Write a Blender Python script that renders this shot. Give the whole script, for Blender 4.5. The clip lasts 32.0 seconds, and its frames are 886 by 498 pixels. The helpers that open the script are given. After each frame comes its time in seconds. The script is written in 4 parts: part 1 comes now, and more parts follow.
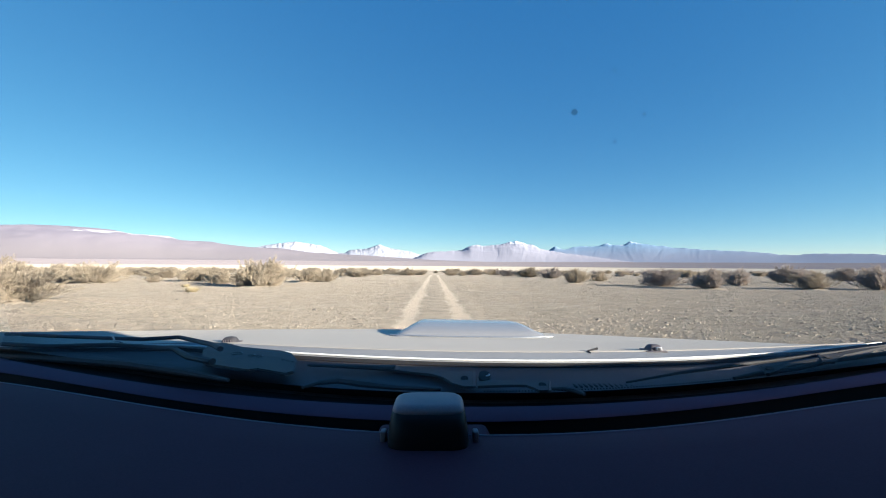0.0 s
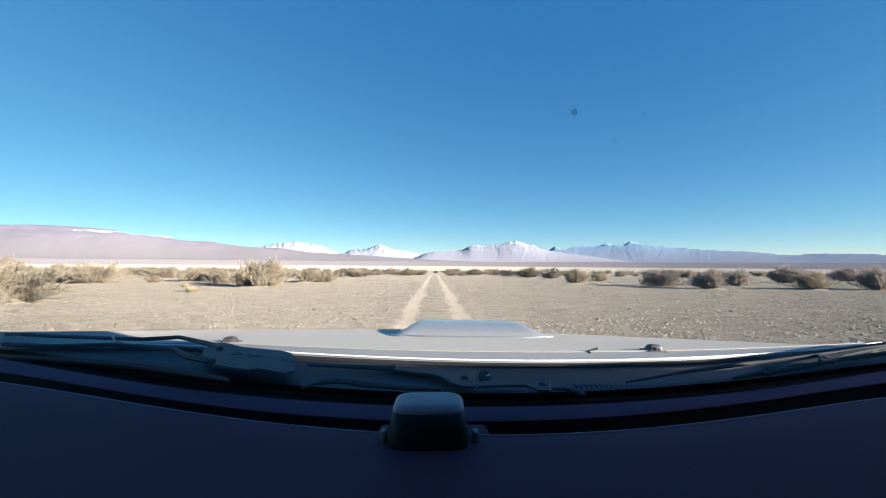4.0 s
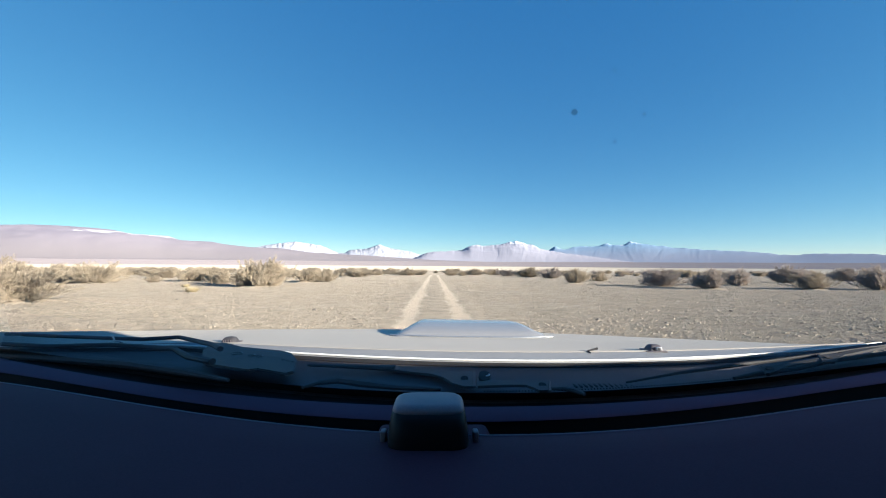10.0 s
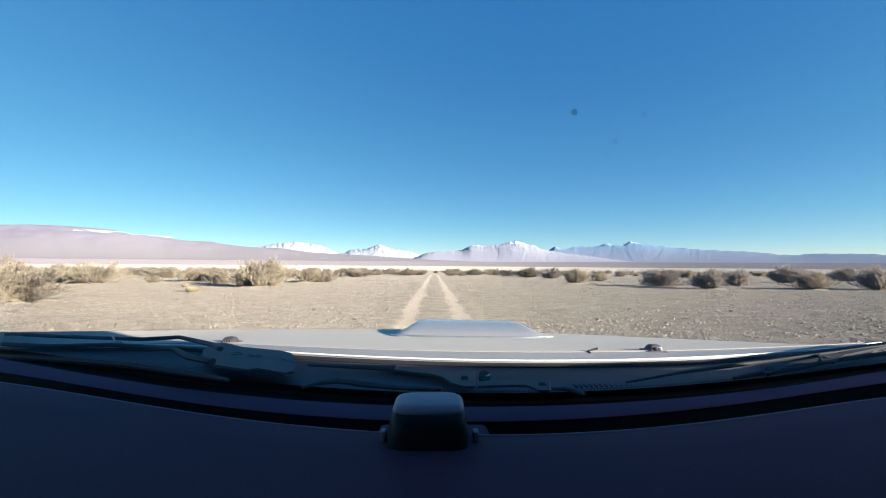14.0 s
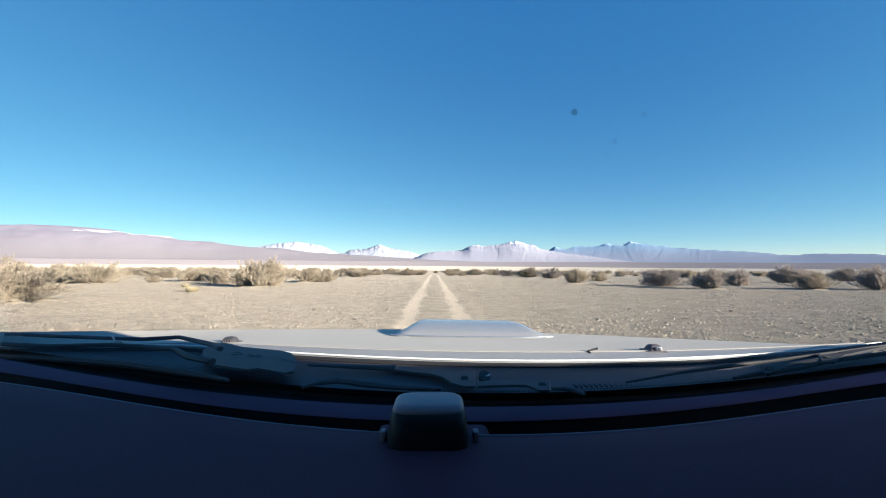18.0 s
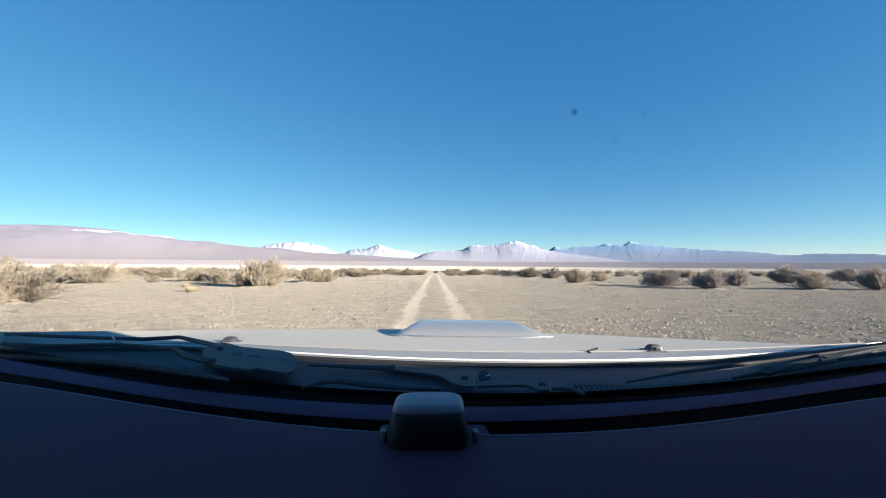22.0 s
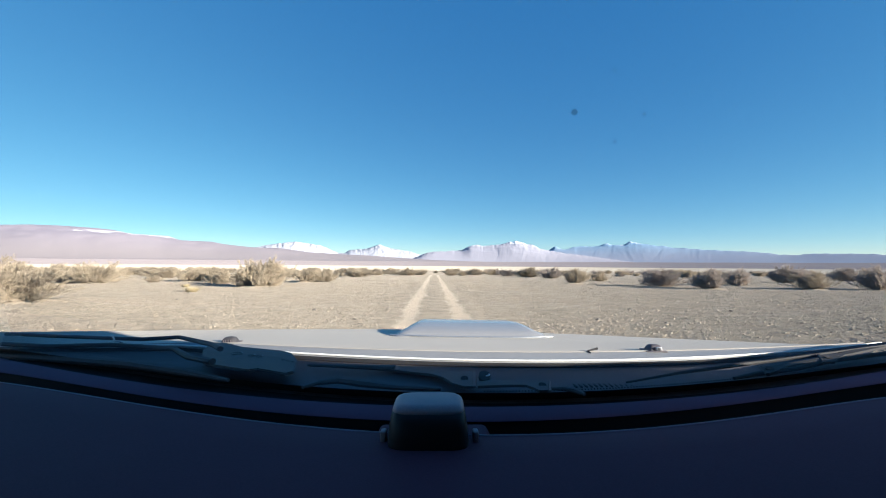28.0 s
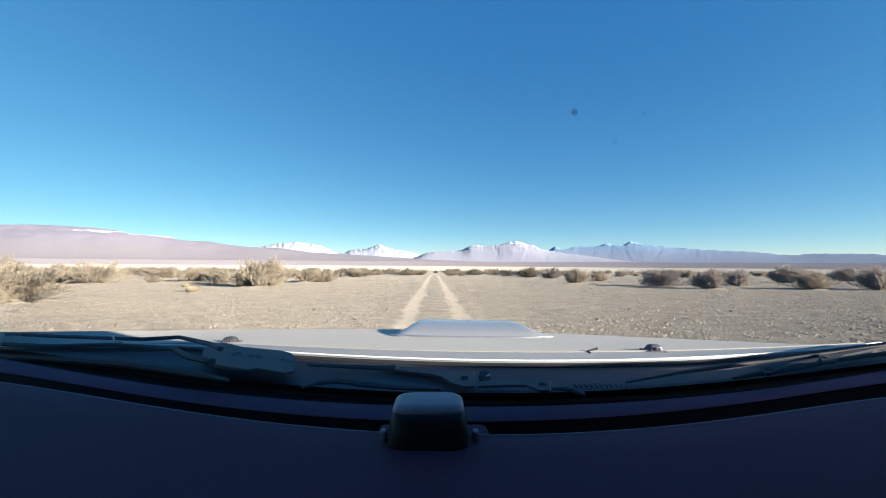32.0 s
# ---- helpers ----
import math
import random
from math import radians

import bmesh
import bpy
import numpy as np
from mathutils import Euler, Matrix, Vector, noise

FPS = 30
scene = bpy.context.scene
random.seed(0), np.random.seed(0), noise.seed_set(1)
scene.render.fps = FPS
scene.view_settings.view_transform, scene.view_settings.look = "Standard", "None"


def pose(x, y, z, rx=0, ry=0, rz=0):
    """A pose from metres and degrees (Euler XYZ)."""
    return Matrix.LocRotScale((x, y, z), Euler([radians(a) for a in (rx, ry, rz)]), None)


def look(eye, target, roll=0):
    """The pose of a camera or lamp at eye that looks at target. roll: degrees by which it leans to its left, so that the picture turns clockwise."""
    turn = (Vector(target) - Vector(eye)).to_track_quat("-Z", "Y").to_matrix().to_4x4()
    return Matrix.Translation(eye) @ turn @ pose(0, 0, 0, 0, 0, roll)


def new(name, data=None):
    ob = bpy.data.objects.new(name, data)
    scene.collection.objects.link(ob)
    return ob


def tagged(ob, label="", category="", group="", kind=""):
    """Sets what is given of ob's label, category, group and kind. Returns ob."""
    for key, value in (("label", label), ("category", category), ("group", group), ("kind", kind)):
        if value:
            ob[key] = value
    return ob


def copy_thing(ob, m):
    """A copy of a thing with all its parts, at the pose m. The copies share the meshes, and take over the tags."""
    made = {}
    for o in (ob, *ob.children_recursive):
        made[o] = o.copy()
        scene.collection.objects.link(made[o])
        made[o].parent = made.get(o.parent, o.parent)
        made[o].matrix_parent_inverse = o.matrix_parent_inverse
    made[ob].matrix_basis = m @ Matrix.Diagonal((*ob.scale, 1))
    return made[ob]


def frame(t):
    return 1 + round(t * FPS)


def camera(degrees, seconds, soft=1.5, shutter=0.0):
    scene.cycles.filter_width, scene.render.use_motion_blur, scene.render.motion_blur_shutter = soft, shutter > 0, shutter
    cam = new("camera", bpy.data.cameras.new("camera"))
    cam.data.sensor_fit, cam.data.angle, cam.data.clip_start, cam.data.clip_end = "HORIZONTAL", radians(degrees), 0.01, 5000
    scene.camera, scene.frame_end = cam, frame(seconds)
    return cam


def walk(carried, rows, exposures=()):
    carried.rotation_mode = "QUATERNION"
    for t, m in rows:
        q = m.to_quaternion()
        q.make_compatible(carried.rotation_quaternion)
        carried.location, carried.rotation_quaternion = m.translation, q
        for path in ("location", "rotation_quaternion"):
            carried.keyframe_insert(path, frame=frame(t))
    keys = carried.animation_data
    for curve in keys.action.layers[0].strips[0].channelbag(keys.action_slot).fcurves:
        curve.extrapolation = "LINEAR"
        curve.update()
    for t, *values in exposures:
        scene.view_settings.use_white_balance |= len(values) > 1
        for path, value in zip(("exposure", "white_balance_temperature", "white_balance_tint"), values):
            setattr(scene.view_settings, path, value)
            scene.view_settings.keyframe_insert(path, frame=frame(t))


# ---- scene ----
cam = camera(92.0, 32.0, soft=1.0)
EYE = (0.0, 0.0, 1.5)
# The camera is clamped inside the cab and keeps its place there.
walk(cam, [(t, pose(*EYE, 91.97, 0, 0)) for t in (0, 16, 32)], exposures=[(0, 2.0), (32, 2.0)])

# ---- sky and sun: low sun from the right, a little behind ----
SUN_AZ, SUN_EL = radians(118), radians(14.2)
world = bpy.data.worlds.new("sky")
scene.world = world
world.use_nodes = True
wn, wl = world.node_tree.nodes, world.node_tree.links
sky = wn.new("ShaderNodeTexSky")
sky.sky_type = "NISHITA"
sky.sun_disc = False
sky.sun_elevation, sky.sun_rotation = SUN_EL, SUN_AZ
sky.altitude, sky.air_density, sky.dust_density, sky.ozone_density = 4500, 1.0, 0.2, 2.8
wn["Background"].inputs["Strength"].default_value = 0.054
tint = wn.new("ShaderNodeHueSaturation")
tint.inputs["Hue"].default_value, tint.inputs["Saturation"].default_value = 0.490, 1.15
# thin high haze: the sky's own colour, evened out a little
haze = wn.new("ShaderNodeVectorMath")
haze.operation = "MULTIPLY_ADD"
haze.inputs[1].default_value, haze.inputs[2].default_value = (0.92, 0.72, 0.45), (0.0, 0.42, 1.65)
wl.new(sky.outputs[0], tint.inputs["Color"])
wl.new(tint.outputs[0], haze.inputs[0])
wl.new(haze.outputs[0], wn["Background"].inputs["Color"])
sun_data = bpy.data.lights.new("sun", "SUN")
sun_data.energy, sun_data.angle, sun_data.color = 5.0, radians(0.53), (1.0, 0.92, 0.80)
sun = new("sun", sun_data)
to_sun = Vector((math.sin(SUN_AZ) * math.cos(SUN_EL), math.cos(SUN_AZ) * math.cos(SUN_EL), math.sin(SUN_EL)))
sun.matrix_world = look(to_sun * 60, (0, 0, 0))


# ---- materials ----
def material(name, colour, rough=0.8, second=None, scale=6.0, fine=60.0, bump=0.15, metal=0.0, spread=(0.35, 0.65),
             coat=0.0, per=None, per_amount=0.3, distance=0.02, gloss=0.5, thin=0.0, dusty=0.0):
    """Two noises, coarse for stains and fine for grain, mix two colours; the fine one also makes relief."""
    m = bpy.data.materials.new(name)
    m.use_nodes = True
    n, l = m.node_tree.nodes, m.node_tree.links
    b = n["Principled BSDF"]
    b.inputs["Roughness"].default_value, b.inputs["Metallic"].default_value = rough, metal
    b.inputs["Coat Weight"].default_value = coat
    b.inputs["Specular IOR Level"].default_value = gloss
    b.inputs["Diffuse Roughness"].default_value = dusty
    second = second or tuple(c * 0.7 for c in colour)
    co = n.new("ShaderNodeNewGeometry")
    big, small = n.new("ShaderNodeTexNoise"), n.new("ShaderNodeTexNoise")
    for t, s, d in ((big, scale, 6), (small, fine, 4)):
        t.inputs["Scale"].default_value, t.inputs["Detail"].default_value = s, d
        l.new(co.outputs["Position"], t.inputs["Vector"])
    add = n.new("ShaderNodeMath")
    add.operation = "MULTIPLY_ADD"
    add.inputs[1].default_value = 0.5
    half = n.new("ShaderNodeMath")
    half.operation = "MULTIPLY"
    half.inputs[1].default_value = 0.5
    l.new(big.outputs[0], half.inputs[0])
    l.new(small.outputs[0], add.inputs[0])
    l.new(half.outputs[0], add.inputs[2])
    ramp = n.new("ShaderNodeMapRange")
    ramp.inputs[1].default_value, ramp.inputs[2].default_value = spread
    l.new(add.outputs[0], ramp.inputs[0])
    mix = n.new("ShaderNodeMix")
    mix.data_type = "RGBA"
    mix.inputs[6].default_value, mix.inputs[7].default_value = (*second, 1), (*colour, 1)
    l.new(ramp.outputs[0], mix.inputs[0])
    out = mix.outputs[2]
    if per:
        src = n.new("ShaderNodeObjectInfo").outputs["Random"] if per == "object" else co.outputs["Random Per Island"]
        hsv, rng = n.new("ShaderNodeHueSaturation"), n.new("ShaderNodeMapRange")
        rng.inputs[3].default_value, rng.inputs[4].default_value = 1 - per_amount, 1 + per_amount
        l.new(src, rng.inputs[0])
        l.new(rng.outputs[0], hsv.inputs["Value"])
        l.new(out, hsv.inputs["Color"])
        out = hsv.outputs[0]
    l.new(out, b.inputs["Base Color"])
    if thin:
        leaf, both = n.new("ShaderNodeBsdfTranslucent"), n.new("ShaderNodeMixShader")
        both.inputs[0].default_value = thin
        l.new(out, leaf.inputs[0])
        l.new(b.outputs[0], both.inputs[1])
        l.new(leaf.outputs[0], both.inputs[2])
        l.new(both.outputs[0], n["Material Output"].inputs[0])
    if bump:
        bp = n.new("ShaderNodeBump")
        bp.inputs["Strength"].default_value, bp.inputs["Distance"].default_value = bump, distance
        l.new(small.outputs[0], bp.inputs["Height"])
        l.new(bp.outputs[0], b.inputs["Normal"])
    return m


def ground_material():
    """Grey-brown gravel plain, then a pale salt flat past the scrub, then a brown slope at the mountains' foot."""
    m = material("gravel_plain", (0.448, 0.382, 0.302), 0.95, (0.298, 0.256, 0.206), 1.7, 30.0, 1.0, spread=(0.41, 0.59), distance=0.11, gloss=0.1, dusty=0.8)
    n, l = m.node_tree.nodes, m.node_tree.links
    b = n["Principled BSDF"]
    base = b.inputs["Base Color"].links[0].from_socket
    geo, sep = n.new("ShaderNodeNewGeometry"), n.new("ShaderNodeSeparateXYZ")
    l.new(geo.outputs["Position"], sep.inputs[0])
    wob = n.new("ShaderNodeTexNoise")
    wob.inputs["Scale"].default_value, wob.inputs["Detail"].default_value = 0.012, 5
    l.new(geo.outputs["Position"], wob.inputs["Vector"])
    last = base
    def step(kind, a, b=None, c=None):
        q = n.new("ShaderNodeMath")
        q.operation = kind
        for i, v in enumerate((a, b, c)):
            if isinstance(v, (int, float)):
                q.inputs[i].default_value = v
            elif v is not None:
                l.new(v, q.inputs[i])
        return q.outputs[0]

    away = step("SQRT", step("ADD", step("MULTIPLY", sep.outputs[0], sep.outputs[0]), step("MULTIPLY", sep.outputs[1], sep.outputs[1])))
    for start, width, wobble, ca, cb, sc in ((170, 30, 40, (0.53, 0.46, 0.365), (0.45, 0.39, 0.31), 0.02),
                                             (650, 25, 50, (0.225, 0.195, 0.202), (0.198, 0.172, 0.182), 0.004)):
        y = n.new("ShaderNodeMath")
        y.operation = "MULTIPLY_ADD"
        y.inputs[1].default_value = wobble
        l.new(wob.outputs[0], y.inputs[0])
        l.new(away, y.inputs[2])
        r = n.new("ShaderNodeMapRange")
        r.inputs[1].default_value, r.inputs[2].default_value = start + wobble * 0.5, start + wobble * 0.5 + width
        l.new(y.outputs[0], r.inputs[0])
        tex = n.new("ShaderNodeTexNoise")
        tex.inputs["Scale"].default_value, tex.inputs["Detail"].default_value = sc, 8
        l.new(geo.outputs["Position"], tex.inputs["Vector"])
        rr = n.new("ShaderNodeMapRange")
        rr.inputs[1].default_value, rr.inputs[2].default_value = 0.35, 0.65
        l.new(tex.outputs[0], rr.inputs[0])
        c = n.new("ShaderNodeMix")
        c.data_type = "RGBA"
        c.inputs[6].default_value, c.inputs[7].default_value = (*cb, 1), (*ca, 1)
        l.new(rr.outputs[0], c.inputs[0])
        mx = n.new("ShaderNodeMix")
        mx.data_type = "RGBA"
        l.new(r.outputs[0], mx.inputs[0])
        l.new(last, mx.inputs[6])
        l.new(c.outputs[2], mx.inputs[7])
        last = mx.outputs[2]
    l.new(last, b.inputs["Base Color"])
    return m


def track_material():
    """The plain's gravel, worn to pale sand along two broken stripes."""
    m = material("worn_track_gravel", (0.448, 0.382, 0.302), 0.95, (0.298, 0.256, 0.206), 1.7, 30.0, 1.0, spread=(0.41, 0.59), distance=0.11, gloss=0.1, dusty=0.8)
    n, l = m.node_tree.nodes, m.node_tree.links
    b = n["Principled BSDF"]
    base = b.inputs["Base Color"].links[0].from_socket
    geo, place = n.new("ShaderNodeNewGeometry"), n.new("ShaderNodeAttribute")
    place.attribute_name = "across_track"

    def step(kind, a, b=None, c=None):
        q = n.new("ShaderNodeMath")
        q.operation = kind
        for i, v in enumerate((a, b, c)):
            if isinstance(v, (int, float)):
                q.inputs[i].default_value = v
            elif v is not None:
                l.new(v, q.inputs[i])
        return q.outputs[0]

    def streaks(scale, stretch):
        size, tex = n.new("ShaderNodeVectorMath"), n.new("ShaderNodeTexNoise")
        size.operation = "MULTIPLY"
        size.inputs[1].default_value = (scale, scale * stretch, scale)
        l.new(geo.outputs["Position"], size.inputs[0])
        tex.inputs["Scale"].default_value, tex.inputs["Detail"].default_value = 1.0, 6
        l.new(size.outputs[0], tex.inputs["Vector"])
        return tex.outputs[0]

    off = step("ABSOLUTE", step("SUBTRACT", step("ABSOLUTE", place.outputs["Fac"]), 0.78))
    ragged = step("MULTIPLY_ADD", streaks(1.4, 0.22), 0.45, step("MULTIPLY_ADD", streaks(6.0, 0.25), 0.5, step("MULTIPLY_ADD", streaks(20.0, 0.12), 0.35, off)))
    worn = n.new("ShaderNodeMapRange")
    worn.inputs[1].default_value, worn.inputs[2].default_value = 0.97, 0.80
    l.new(ragged, worn.inputs[0])
    mix = n.new("ShaderNodeMix")
    mix.data_type = "RGBA"
    mix.inputs[7].default_value = (0.60, 0.505, 0.405, 1)
    l.new(step("MULTIPLY", worn.outputs[0], 0.85), mix.inputs[0])
    l.new(base, mix.inputs[6])
    l.new(mix.outputs[2], b.inputs["Base Color"])
    return m


def mountain_material(name, rock, rock2, snow_from, snow_to, scale, ragged=80, foot=None, patch=None, dusty=0.0):
    """Bare rock in two tones that take in distance haze, with snow that lies above a ragged line of height."""
    m = material(name, rock, 0.95, rock2, scale, scale * 6, 0.0, spread=(0.4, 0.6), gloss=0.1, dusty=dusty)
    n, l = m.node_tree.nodes, m.node_tree.links
    b = n["Principled BSDF"]
    base = b.inputs["Base Color"].links[0].from_socket
    geo, sep = n.new("ShaderNodeNewGeometry"), n.new("ShaderNodeSeparateXYZ")
    l.new(geo.outputs["Position"], sep.inputs[0])
    if foot:
        # low haze is put into the foot's tone; brown on the mauve slope
        fan, blend = n.new("ShaderNodeMapRange"), n.new("ShaderNodeMix")
        fan.inputs[1].default_value, fan.inputs[2].default_value = 55, 190
        blend.data_type = "RGBA"
        blend.inputs[6].default_value = (*foot, 1)
        l.new(sep.outputs[2], fan.inputs[0])
        l.new(fan.outputs[0], blend.inputs[0])
        l.new(base, blend.inputs[7])
        base = blend.outputs[2]
    tex = n.new("ShaderNodeTexNoise")
    tex.inputs["Scale"].default_value, tex.inputs["Detail"].default_value = scale * 3, 8
    l.new(geo.outputs["Position"], tex.inputs["Vector"])
    y = n.new("ShaderNodeMath")
    y.operation = "MULTIPLY_ADD"
    y.inputs[1].default_value = ragged
    l.new(tex.outputs[0], y.inputs[0])
    l.new(sep.outputs[2], y.inputs[2])
    dip, deep = n.new("ShaderNodeAttribute"), n.new("ShaderNodeMath")
    dip.attribute_name, deep.operation, deep.inputs[1].default_value = "hollow", "MULTIPLY_ADD", 80
    l.new(dip.outputs["Fac"], deep.inputs[0])
    l.new(y.outputs[0], deep.inputs[2])
    r = n.new("ShaderNodeMapRange")
    r.inputs[1].default_value, r.inputs[2].default_value = snow_from + ragged / 2, snow_to + ragged / 2
    l.new(deep.outputs[0], r.inputs[0])
    mx = n.new("ShaderNodeMix")
    mx.data_type = "RGBA"
    mx.inputs[7].default_value = (0.61, 0.64, 0.70, 1)
    l.new(r.outputs[0], mx.inputs[0])
    l.new(base, mx.inputs[6])
    out = mx.outputs[2]
    if patch:
        # a snowfield with a ragged edge below the crest
        away, size, far, edge, fine, mix = (n.new("ShaderNodeVectorMath"), n.new("ShaderNodeVectorMath"), n.new("ShaderNodeVectorMath"), n.new("ShaderNodeMath"),
                                            n.new("ShaderNodeMapRange"), n.new("ShaderNodeMix"))
        away.operation, size.operation, far.operation, edge.operation = "SUBTRACT", "DIVIDE", "LENGTH", "MULTIPLY_ADD"
        away.inputs[1].default_value, size.inputs[1].default_value = patch
        l.new(geo.outputs["Position"], away.inputs[0])
        l.new(away.outputs[0], size.inputs[0])
        l.new(size.outputs[0], far.inputs[0])
        edge.inputs[1].default_value = 3.0
        l.new(tex.outputs[0], edge.inputs[0])
        l.new(far.outputs["Value"], edge.inputs[2])
        fine.inputs[1].default_value, fine.inputs[2].default_value = 2.6, 2.1
        l.new(edge.outputs[0], fine.inputs[0])
        mix.data_type = "RGBA"
        mix.inputs[7].default_value = (0.62, 0.60, 0.64, 1)
        l.new(fine.outputs[0], mix.inputs[0])
        l.new(out, mix.inputs[6])
        out = mix.outputs[2]
    l.new(out, b.inputs["Base Color"])
    return m


def glass_material():
    """Pane with a trace of dust: what passes through, and a mirror share by Fresnel."""
    m = bpy.data.materials.new("windshield_glass")
    m.use_nodes = True
    n, l = m.node_tree.nodes, m.node_tree.links
    n.remove(n["Principled BSDF"])
    clear, gloss, face, mix = (n.new("ShaderNodeBsdfTransparent"), n.new("ShaderNodeBsdfGlossy"), n.new("ShaderNodeLayerWeight"),
                               n.new("ShaderNodeMixShader"))
    clear.inputs[0].default_value = (0.96, 0.98, 0.98, 1)
    gloss.inputs["Roughness"].default_value = 0.02
    power, share = n.new("ShaderNodeMath"), n.new("ShaderNodeMath")
    power.operation, share.operation = "POWER", "MULTIPLY_ADD"
    power.inputs[1].default_value = 5
    share.inputs[1].default_value, share.inputs[2].default_value = 0.9, 0.05
    face.inputs[0].default_value = 0.5
    l.new(face.outputs["Facing"], power.inputs[0])
    l.new(power.outputs[0], share.inputs[0])
    l.new(share.outputs[0], mix.inputs[0])
    l.new(clear.outputs[0], mix.inputs[1])
    l.new(gloss.outputs[0], mix.inputs[2])
    # a thin film of dust scatters sunlight, strengthened to imitate a veil of reflections
    dust, film = n.new("ShaderNodeBsdfTranslucent"), n.new("ShaderNodeMixShader")
    dust.inputs[0].default_value, film.inputs[0].default_value = (0.62, 0.62, 0.68, 1), 0.021
    l.new(mix.outputs[0], film.inputs[1])
    l.new(dust.outputs[0], film.inputs[2])
    l.new(film.outputs[0], n["Material Output"].inputs[0])
    return m


def speck_material(name, cover):
    m = bpy.data.materials.new(name)
    m.use_nodes = True
    n, l = m.node_tree.nodes, m.node_tree.links
    clear, mix = n.new("ShaderNodeBsdfTransparent"), n.new("ShaderNodeMixShader")
    b = n["Principled BSDF"]
    b.inputs["Base Color"].default_value, b.inputs["Roughness"].default_value = (0.05, 0.05, 0.055, 1), 0.9
    mix.inputs[0].default_value = cover
    l.new(clear.outputs[0], mix.inputs[1])
    l.new(b.outputs[0], mix.inputs[2])
    l.new(mix.outputs[0], n["Material Output"].inputs[0])
    return m


M_SPECK, M_SPOT = speck_material("dirt_speck", 0.24), speck_material("faint_spot", 0.07)
M_GROUND = ground_material()
M_RUT = track_material()
M_SAND = material("blown_sand", (0.43, 0.36, 0.275), 0.95, (0.30, 0.25, 0.195), 1.5, 14.0, 0.5, spread=(0.38, 0.62), gloss=0.1, dusty=0.3)
M_STONE = material("bleached_stone", (0.37, 0.31, 0.245), 0.9, (0.235, 0.20, 0.16), 9.0, 50.0, 0.2, per="island", per_amount=0.33, gloss=0.2)
M_ROCK = material("dark_rock", (0.17, 0.145, 0.125), 0.9, (0.10, 0.088, 0.08), 14.0, 60.0, 0.3, gloss=0.2)
M_TWIG = material("dry_twig", (0.36, 0.30, 0.235), 0.9, (0.22, 0.175, 0.14), 5.0, 40.0, 0.0, per="object", per_amount=0.15, gloss=0.1)
M_LEAF = material("dry_needles", (0.42, 0.352, 0.265), 0.9, (0.305, 0.254, 0.19), 1.6, 14.0, 0.0, per="object", per_amount=0.15, gloss=0.1, thin=0.3)
# greyer copy of the needles: shade on the shrubs is put into the colour
M_LEAF_SHADED = material("shaded_needles", (0.37, 0.315, 0.28), 0.9, (0.275, 0.236, 0.212), 1.6, 14.0, 0.0, per="object", per_amount=0.15, gloss=0.1, thin=0.2)
M_STRAW = material("straw_grass", (0.48, 0.40, 0.24), 0.9, (0.34, 0.27, 0.16), 4.0, 30.0, 0.0, gloss=0.1)
M_PAINT = material("dusty_silver_paint", (0.49, 0.44, 0.38), 0.6, (0.41, 0.37, 0.32), 5.0, 90.0, 0.03, metal=0.0, gloss=0.25, spread=(0.3, 0.7), distance=0.002)
M_SCOOP = material("clean_silver_paint", (0.37, 0.365, 0.36), 0.22, (0.32, 0.315, 0.31), 5.0, 90.0, 0.02, metal=0.35, spread=(0.3, 0.7), distance=0.002)
M_FLANGE = material("toned_grey_paint", (0.215, 0.22, 0.23), 0.45, (0.18, 0.185, 0.195), 6.0, 90.0, 0.02, metal=0.0, distance=0.001)
M_EDGE = material("edge_highlight", (0.80, 0.79, 0.77), 0.4, (0.68, 0.67, 0.66), 8.0, 90.0, 0.02, distance=0.001)
M_COWL = material("grey_cowl_plastic", (0.084, 0.074, 0.082), 0.6, (0.066, 0.057, 0.063), 9.0, 200.0, 0.1, distance=0.001, gloss=0.3)
M_WIPER = material("black_wiper_metal", (0.05, 0.048, 0.052), 0.55, (0.038, 0.036, 0.039), 12.0, 200.0, 0.06, distance=0.001, gloss=0.2)
M_DASH = material("dark_dash_plastic", (0.142, 0.045, 0.066), 0.7, (0.109, 0.035, 0.051), 4.0, 500.0, 0.12, distance=0.0006, gloss=0.12)
M_LEDGE = material("dash_ledge_plastic", (0.150, 0.060, 0.098), 0.65, (0.116, 0.046, 0.076), 4.0, 500.0, 0.12, distance=0.0006, gloss=0.2)
M_LIP = material("dash_edge_highlight", (0.22, 0.18, 0.23), 0.5, (0.16, 0.13, 0.17), 9.0, 300.0, 0.05, distance=0.0004)
M_BLADE = material("dusty_rubber", (0.075, 0.07, 0.075), 0.8, (0.055, 0.052, 0.055), 14.0, 200.0, 0.05, distance=0.001)
M_BLACK = material("black_rubber", (0.009, 0.0085, 0.010), 0.8, (0.006, 0.0055, 0.007), 9.0, 200.0, 0.05, distance=0.001)
M_BOXSIDE = material("black_box_plastic", (0.012, 0.010, 0.012), 0.45, (0.009, 0.0075, 0.009), 20.0, 600.0, 0.08, distance=0.0004, gloss=0.3)
M_BOX = material("box_plastic", (0.34, 0.20, 0.20), 0.5, (0.20, 0.15, 0.165), 20.0, 600.0, 0.08, distance=0.0004, gloss=0.8)
M_CLIP = material("bright_metal_clip", (0.45, 0.47, 0.5), 0.35, (0.35, 0.36, 0.38), 30.0, 300.0, 0.0, metal=0.8)
M_LINING = material("cab_lining", (0.06, 0.06, 0.065), 0.9, (0.045, 0.045, 0.05), 6.0, 200.0, 0.1, distance=0.001)
M_GLASS = glass_material()


